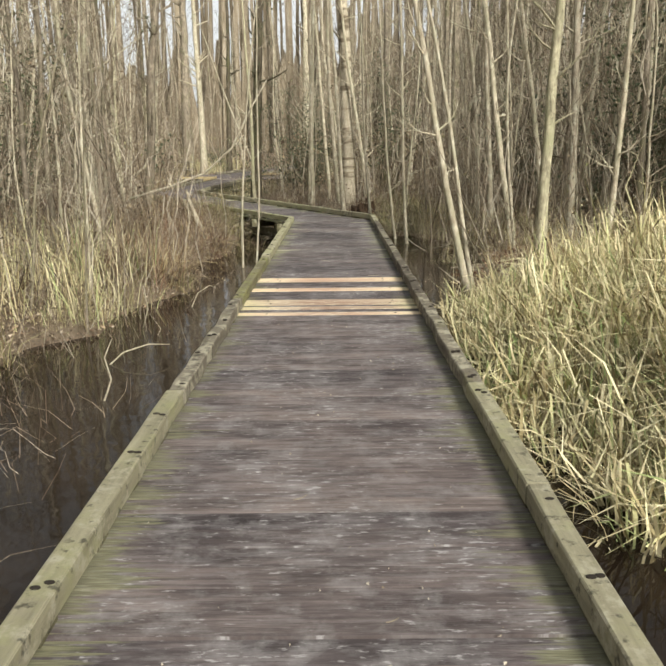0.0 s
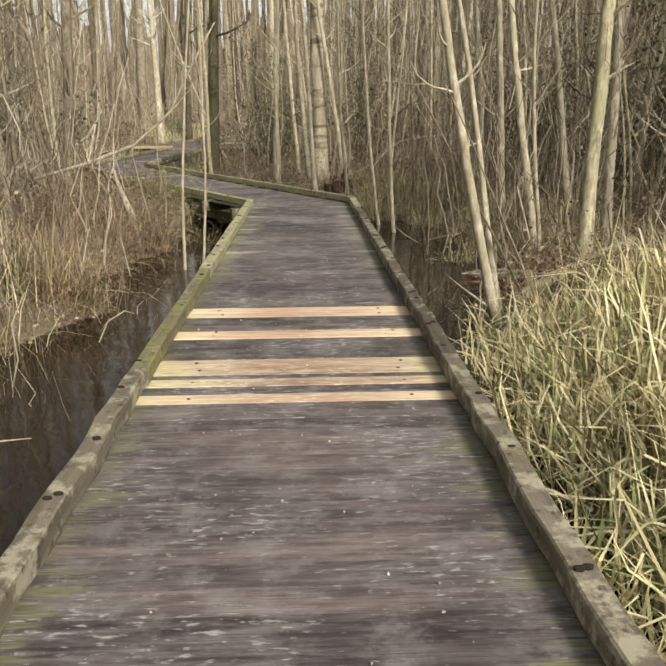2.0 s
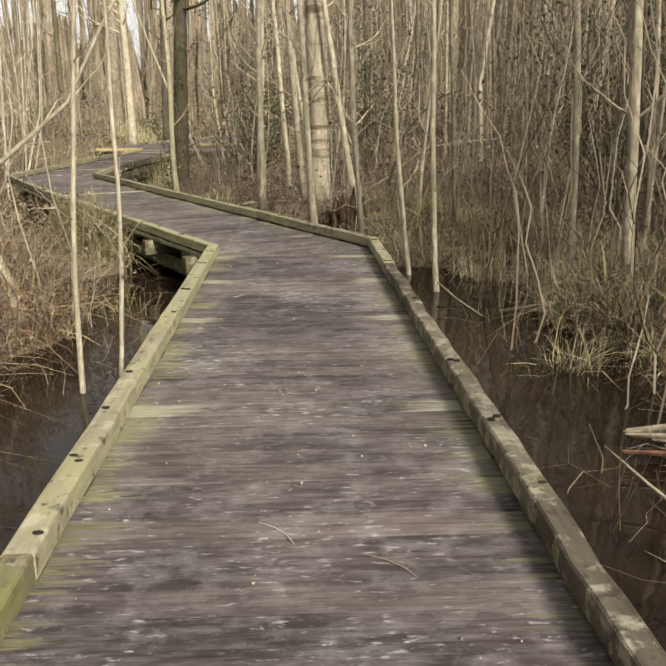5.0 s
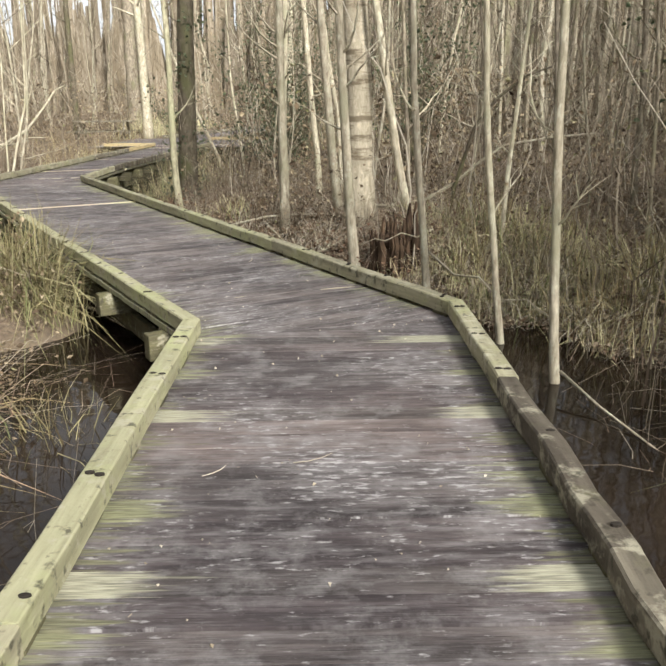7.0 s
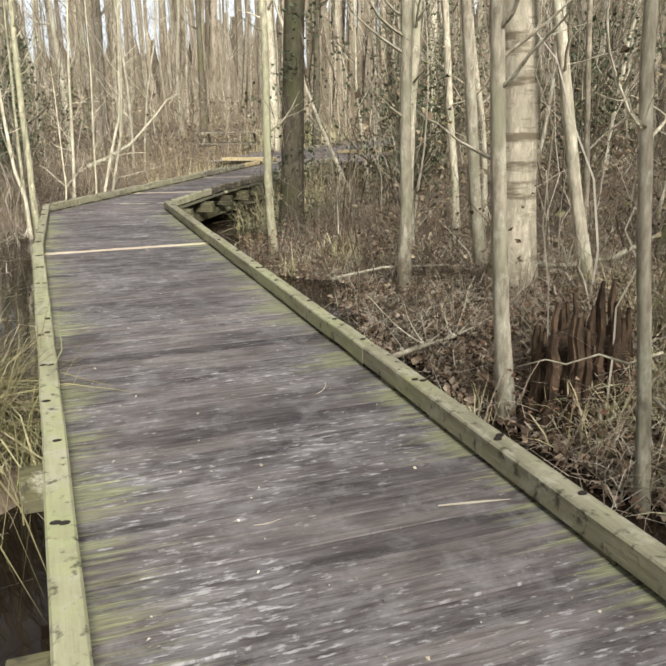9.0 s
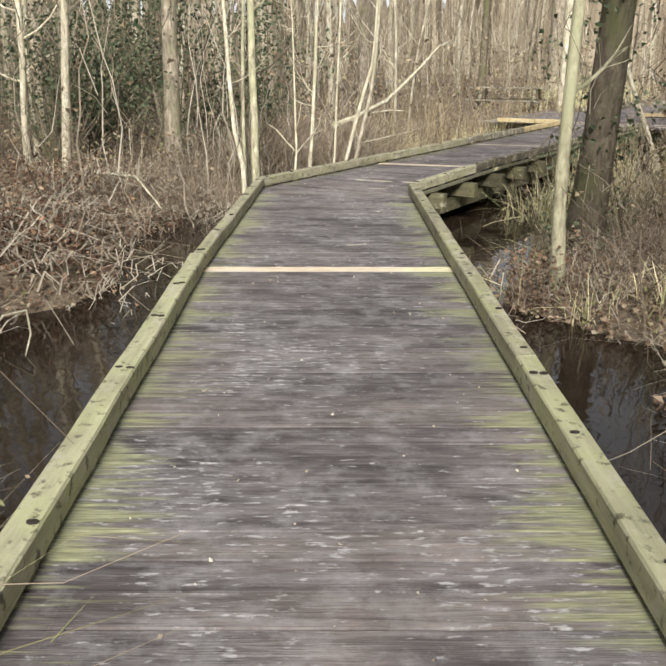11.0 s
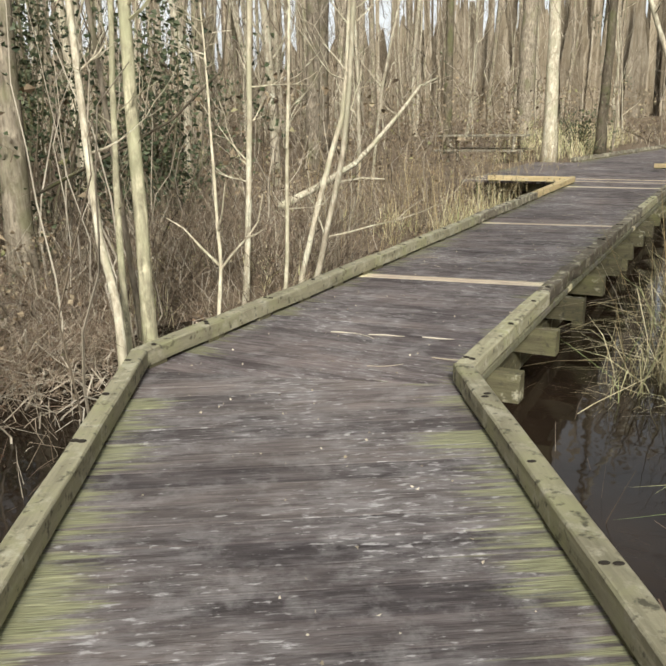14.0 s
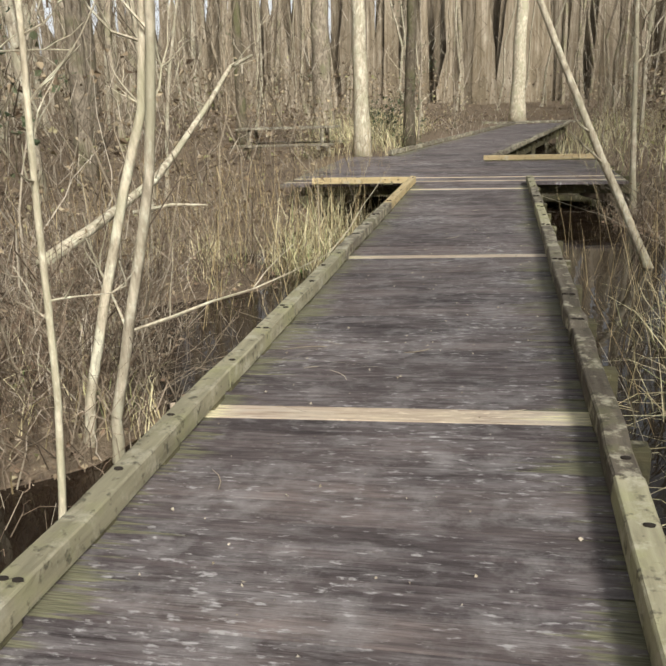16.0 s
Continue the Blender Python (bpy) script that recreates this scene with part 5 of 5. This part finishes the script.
    twig_field("twig_tangle", scatter(14000, 51, [(-16, -2.3, 6, 36, 5), (1.6, 12, 9, 30, 5), (-6, 3, 20, 40, 4), (-20, -8, 30, 50, 3), (-4.5, 6, 30, 56, 3)], lambda x, y, d: d > 2.0), M_TWIG, "fine bare twigs filling the wood", "twigs", 0.3, 1.2, 0.003, 0.008, 2.2, 52, 4, 6.0, 0.06)
    twig_field("water_stalks", scatter(420, 37, [(-3.2, -1.4, 2, 13, 4), (1.2, 3.0, 9, 15, 4), (-8.0, -7.1, 22, 33, 4), (-5.0, -4.0, 23, 32, 3), (-4.2, -1.2, 13.5, 20, 2)], off), M_TWIG, "bare stalks standing in dark water", "stalks", 0.4, 1.0, 0.002, 0.005, 0.5, 38)
    # dead leaves on the banks, and caught in the brush
    leaf_field("fallen_leaves", scatter(20000, 42, zones, bank), M_LEAF, "brown dead leaves on the swamp floor", 0.0, 0.07, 1.0, 0.03, 0.07, 43)
    leaf_field("rusty_leaves", clumps(40, 150, 112, [(-9.8, -7.0, 19.4, 22.6, 5)], 0.25, dry), M_RUST, "heaped rust-brown dead leaves and bracken", 0.0, 0.45, 1.4, 0.02, 0.06, 113)
    leaf_field("rusty_leaves", clumps(70, 190, 44, [(-4.2, -2.3, 11.8, 14.0, 5), (-4.2, -3.2, 20.2, 22.9, 5), (1.6, 2.9, 9.0, 10.6, 3), (-10.5, -8.2, 19.5, 23.5, 3), (-0.6, 1.2, 16.8, 18.4, 2)], 0.22, dry), M_RUST,
               "heaped rust-brown dead leaves and bracken", 0.0, 0.40, 1.7, 0.015, 0.05, 45)
    leaf_field("brush_leaves", scatter(34000, 46, zones + [(-14, -3.5, 6, 19, 4), (3, 10, 9, 20, 4)], dry), M_BRUSH, "brown withered leaves caught in the brush", 0.0, 1.0, 2.0, 0.02, 0.06, 47)
    leaf_field("brush_leaves", scatter(30000, 48, [(-26, -9, 4, 50, 5), (5, 22, 6, 50, 5), (-6, 5, 22, 56, 5), (-18, 4, 48, 70, 4)], lambda x, y, d: d > 3.2), M_BRUSH, "brown withered leaves of the wood beyond", 0.0, 2.4, 2.0, 0.06, 0.16, 49)
    leaf_field("thicket_leaves", scatter(15000, 50, [(-14, -3.4, 6, 19, 5), (3, 11, 10, 22, 4), (-4, 3, 21, 34, 2)], lambda x, y, d: d > 2.6), M_BRUSH, "withered leaves and catkins left on the twigs", 0.8, 6.0, 1.0, 0.03, 0.07, 51)
    leaf_field("fallen_leaves", scatter(26000, 53, [(-4.6, -1.8, 4, 14, 5), (1.3, 3.6, 8.5, 15, 3), (-0.9, 2.6, 15.2, 20, 5), (-4.4, -0.5, 18.5, 24, 6), (-9.8, -6.4, 18, 27, 7), (-4.8, -3.0, 24, 32, 3)], lambda x, y, d: d > 1.1 and ground_z(x, y) > WATER - 0.03), M_BRUSH,
               "withered brown leaves and bark bits on the banks", 0.0, 0.05, 1.0, 0.02, 0.055, 54)
    # pale twigs and litter over the floor beyond the stump, and a tuft standing in the pool
    floor_zone = [(-3.2, 3.4, 17.0, 23.5, 6), (-2.2, 1.4, 16.0, 19.5, 4), (0.6, 3.6, 15.4, 18, 3)]
    twig_field("lying_branches", clumps(150, 16, 101, floor_zone, 0.35, bank), M_BITS, "pale dead twigs lying on leaf litter", "branches", 0.10, 0.32, 0.002, 0.007, 4.2, 102, 5, 0.16, 0.05)
    twig_field("lying_branches", clumps(130, 16, 103, floor_zone + [(1.6, 4.2, 9.8, 15, 3)], 0.35, bank), M_HEAP, "brown dead twigs lying on leaf litter", "branches", 0.12, 0.45, 0.002, 0.008, 3.4, 104, 5, 0.2, 0.05)
    leaf_field("fallen_leaves", scatter(20000, 105, floor_zone, bank), M_LEAF, "pale brown dead leaves on the swamp floor", 0.0, 0.06, 1.0, 0.03, 0.08, 106)
    blade_field("sedge_tuft", [(random.Random(k).gauss(1.93, 0.10), random.Random(k + 900).gauss(11.75, 0.09)) for k in range(150)], M_REED, "bright straw-yellow sedge tuft standing in dark water", "sedge", 0.35, 0.62, 0.005, 0.011, 1.5, 107, zlift=0.2)
    blade_field("sedge_tuft", [(random.Random(k).gauss(0.36, 0.14), random.Random(k + 900).gauss(16.95, 0.12)) for k in range(130)], M_REED, "green-yellow sedge tuft beside a rotten stump", "sedge", 0.22, 0.45, 0.006, 0.014, 1.2, 108)
    blade_field("sedge_tuft", [(random.Random(k).gauss(-0.42, 0.10), random.Random(k + 900).gauss(17.25, 0.10)) for k in range(80)], M_REED, "green-yellow sedge tuft beside the kerb", "sedge", 0.18, 0.38, 0.006, 0.012, 1.2, 109)
    blade_field("reed_bed", clumps(15, 26, 110, [(-4.35, -3.7, 24.2, 28.5, 5)], 0.14), M_REED, "drooping straw reeds hanging over the water", "reeds", 0.6, 1.3, 0.005, 0.011, 1.5, 111)
    # bramble by the third stretch, and rusty grass under the bent stem
    twig_field("brush_heap", clumps(95, 24, 121, [(-10.2, -7.7, 24.6, 30.2, 5), (-11.5, -8.6, 26, 34, 3)], 0.3, dry), M_HEAP, "tangled brown bramble beside the boardwalk", "brush", 0.35, 0.95, 0.002, 0.006, 1.7, 122, 5, 0.2, 0.05)
    twig_field("brush_heap", clumps(70, 24, 123, [(-10.2, -7.6, 24.6, 30.2, 5)], 0.3, dry), M_TWIG, "tangled dark bramble beside the boardwalk", "brush", 0.4, 1.2, 0.002, 0.006, 1.4, 124, 5, 0.2, 0.05)
    bent_zone = [(-3.9, -2.0, 10.8, 13.9, 5), (-3.4, -2.2, 8.6, 11.0, 2)]
    blade_field("dead_grass", clumps(44, 44, 125, bent_zone, 0.13, bank), M_STRAW, "drooping straw-brown dead grass over the water", "grass", 0.35, 0.75, 0.005, 0.012, 1.7, 126, kink=0.09)
    blade_field("dead_grass", clumps(36, 44, 127, bent_zone, 0.13, bank), M_RUST, "rust-brown dead bracken over the water", "bracken", 0.3, 0.7, 0.006, 0.016, 1.8, 128, kink=0.12)
    twig_field("brush_heap", clumps(46, 26, 129, bent_zone, 0.2, bank), M_HEAP, "pale dead stalks over the water", "brush", 0.4, 1.0, 0.002, 0.006, 1.5, 130, 5, 0.1, 0.06)
    # sedge, bracken and sticks on the wet banks beyond the pools
    wet_zone = [(2.1, 4.4, 11.4, 14.6, 5), (1.7, 3.8, 14.8, 17.2, 5)]
    blade_field("dead_grass", clumps(46, 36, 131, wet_zone, 0.12, bank), M_STRAW, "arching straw-brown dead grass on a wet bank", "grass", 0.3, 0.65, 0.005, 0.012, 1.6, 132, kink=0.08)
    blade_field("dead_grass", clumps(30, 36, 133, wet_zone, 0.13, bank), M_RUST, "rust-brown dead bracken on a wet bank", "bracken", 0.2, 0.5, 0.006, 0.016, 1.8, 134, kink=0.12)
    twig_field("lying_branches", clumps(60, 16, 135, wet_zone, 0.3, bank), M_BITS, "pale dead sticks lying on a wet bank", "branches", 0.15, 0.5, 0.003, 0.008, 2.6, 136, 5, 0.2, 0.05)
    leaf_field("fallen_leaves", scatter(7000, 137, wet_zone, bank), M_LEAF, "brown dead leaves on a wet bank", 0.0, 0.10, 1.3, 0.02, 0.06, 138)
    rng = random.Random(41)
    # scraps on the boards
    g = Geo()
    for k in range(900):
        y = rng.uniform(-3, 34)
        c = [a + (b - a) * ((y - a.y) / (b.y - a.y)) for a, b in zip(SPINE, SPINE[1:]) if a.y <= y < b.y][0]
        x = c.x + rng.uniform(-0.78, 0.78)
        leaf(g, rng, (x, y, deck_z(x, y) + 0.008), rng.uniform(0.006, 0.020))
    for k in range(26):
        y = rng.uniform(-2, 33)
        c = [a + (b - a) * ((y - a.y) / (b.y - a.y)) for a, b in zip(SPINE, SPINE[1:]) if a.y <= y < b.y][0]
        x = c.x + rng.uniform(-0.6, 0.6)
        a, ln = rng.choice((rng.gauss(0.1, 0.25), rng.uniform(0, 3.1))), rng.uniform(0.05, 0.25)
        pts = [(x + math.cos(a + 0.15 * i) * ln * i / 3, y + math.sin(a + 0.15 * i) * ln * i / 3, 0) for i in range(4)]
        g.tube([(p, q, deck_z(p, q) + 0.007) for p, q, _ in pts], [0.0018, 0.0022, 0.002, 0.001], 4, False)
    # long pale splinters of the boards, laid on as thin tubes
    for pts in (((-0.45, 15.08), (-0.32, 15.13), (-0.19, 15.18)), ((-6.34, 24.30), (-6.27, 24.315), (-6.2, 24.32)), ((-6.08, 24.33), (-5.98, 24.355), (-5.85, 24.37)), ((-5.74, 24.40), (-5.65, 24.40), (-5.54, 24.42)), ((-5.54, 24.03), (-5.44, 24.03), (-5.31, 24.05))):
        g.tube([(p, q, deck_z(p, q) + 0.005) for p, q in pts], [0.0015 + 0.0022 * ((i * 7 + 1) % 3) for i in range(len(pts))], 4, False)
    tagged(new("deck_litter", g.mesh("deck_litter", M_BITS)), "small pale leaf scraps, straws and wood splinters on the planks", "litter", kind="stuff")
    # evergreen shrubs; those beyond x = 4 are added to darken the wood's gaps
    for i, (x, y, r, h, n) in enumerate(((-13.2, 26.2, 1.6, 2.6, 2600), (-11.8, 28.6, 1.2, 1.8, 1500), (-15.5, 29.0, 1.8, 3.2, 2400), (-2.2, 27.5, 1.2, 2.4, 1200), (5.6, 16.5, 1.3, 2.4, 1600),
                                         (-9.3, 48.0, 1.0, 1.6, 900), (-11.6, 26.8, 1.7, 5.5, 2600), (-13.8, 23.6, 2.0, 6.0, 3200), (-17.5, 31.0, 1.8, 6.0, 3200), (5.8, 13.2, 1.4, 4.5, 2400), (-6.8, 12.5, 1.2, 5.0, 1300), (0.9, 26.5, 1.2, 5.0, 1600),
                                         (-10.6, 28.0, 1.1, 3.2, 2000), (-12.2, 24.6, 1.6, 4.0, 1900), (4.6, 18.6, 1.3, 3.6, 2400), (7.2, 18.2, 1.8, 6.5, 3600), (-1.9, 34.5, 1.3, 5.0, 2200), (6.4, 10.6, 1.5, 5.0, 2400), (-2.2, 30.2, 1.0, 4.0, 1400), (8.2, 13.8, 2.0, 7.0, 3000), (9.4, 17.0, 2.2, 7.0, 3000))):
        rng = random.Random(600 + i)
        z = ground_z(x, y)
        root = holder("evergreen_shrub", (x, y, z), "dark green evergreen shrub in the bare wood", "shrub", "evergreen shrubs")
        g = Geo()
        tips = []
        for k in range(26):
            a = rng.uniform(0, 6.28)
            q = limb(g, rng, (rng.uniform(-0.1, 0.1), rng.uniform(-0.1, 0.1), -0.05), (math.cos(a) * r * 0.5, math.sin(a) * r * 0.5, h * rng.uniform(0.3, 0.8)), h * rng.uniform(0.6, 1.1), 0.02, 4, 5, 0.3)
            tips += q[2:]
        child("stem", g.mesh("stem", B_DARK), root)
        g = Geo()
        for k in range(n):
            p = Vector(rng.choice(tips)) + Vector((rng.gauss(0, 0.2), rng.gauss(0, 0.2), rng.gauss(0, 0.16)))
            leaf(g, rng, p, rng.uniform(0.04, 0.10))
        child("crown", g.mesh("crown", M_GREEN), root)


def build_backdrop():
    """Far woodland that closes the view: a low brushy belt, and rows of tall trunks with sky between them."""
    m, nt, b = mat("far_wood", 1.0, 0.0)
    col = ramp(nt, noise_tex(nt, coords(nt, "Position", (1, 1, 0.06)), 2.2, 5, 0.75), [(0.34, (0.09, 0.074, 0.052)), (0.5, (0.24, 0.205, 0.15)), (0.68, (0.50, 0.45, 0.36))])
    col = mix(nt, ramp(nt, noise_tex(nt, coords(nt, "Position", (1, 1, 1)), 0.6, 5, 0.7), [(0.4, (0, 0, 0)), (0.7, (0.7, 0.7, 0.7))]), col, (0.20, 0.165, 0.11))
    col = mix(nt, 1.0, col, ramp(nt, island_random(nt), [(0, (0.62, 0.6, 0.58)), (1, (1.25, 1.22, 1.18))]), "MULTIPLY")
    nt.links.new(col, b.inputs["Base Color"])
    rng = random.Random(3)
    v, f = [], []
    for ring, count in ((80, 1100), (76, 1000), (72, 900)):
        for i in range(count):
            a = (i + rng.uniform(0, 1)) / count * 2 * math.pi
            turn = math.degrees(a)
            open_sky = float(np.interp(turn, [0, 270, 290, 330, 350, 360], [0.0, 0.0, 0.6, 0.8, 0.2, 0.0]))
            stem = rng.random() < 0.45
            top = rng.uniform(24, 32) if stem else rng.uniform(3.0, 5.5) + (1 - open_sky) * rng.uniform(3, 13)
            if stem and open_sky > 0.5 and rng.random() < 0.3:
                top = rng.uniform(4, 6)
            w = rng.uniform(0.10, 0.38) if stem else rng.uniform(0.5, 1.6)
            lean = rng.gauss(0, 0.5)
            r = ring + rng.uniform(-1.8, 1.8)
            x, y = -3 + r * math.sin(a), 18 + r * math.cos(a)
            tx, ty = math.cos(a), -math.sin(a)
            k = len(v)
            rows = 4
            for j in range(rows + 1):
                t = j / rows
                q = lean * t + rng.gauss(0, 0.12) * (0 < j)
                ww = w * (1 - 0.5 * t) if stem else w * (1 - 0.9 * t ** 2) * rng.uniform(0.8, 1.2)
                v += [(x + tx * (q - ww), y + ty * (q - ww), -1.5 + (top + 1.5) * t), (x + tx * (q + ww), y + ty * (q + ww), -1.5 + (top + 1.5) * t)]
            for j in range(rows):
                f.append((k + j * 2, k + j * 2 + 1, k + j * 2 + 3, k + j * 2 + 2))
    me = bpy.data.meshes.new("backdrop")
    me.from_pydata(v, [], f)
    me.materials.append(m)
    tagged(new("backdrop", me), "hazy brown belt of distant bare woodland", "woodland", kind="structure")


build_ground()
build_backdrop()
build_near_trees()
build_stump()
build_rotten_log()
build_forest()
build_bench()
build_undergrowth()
build_boardwalk()
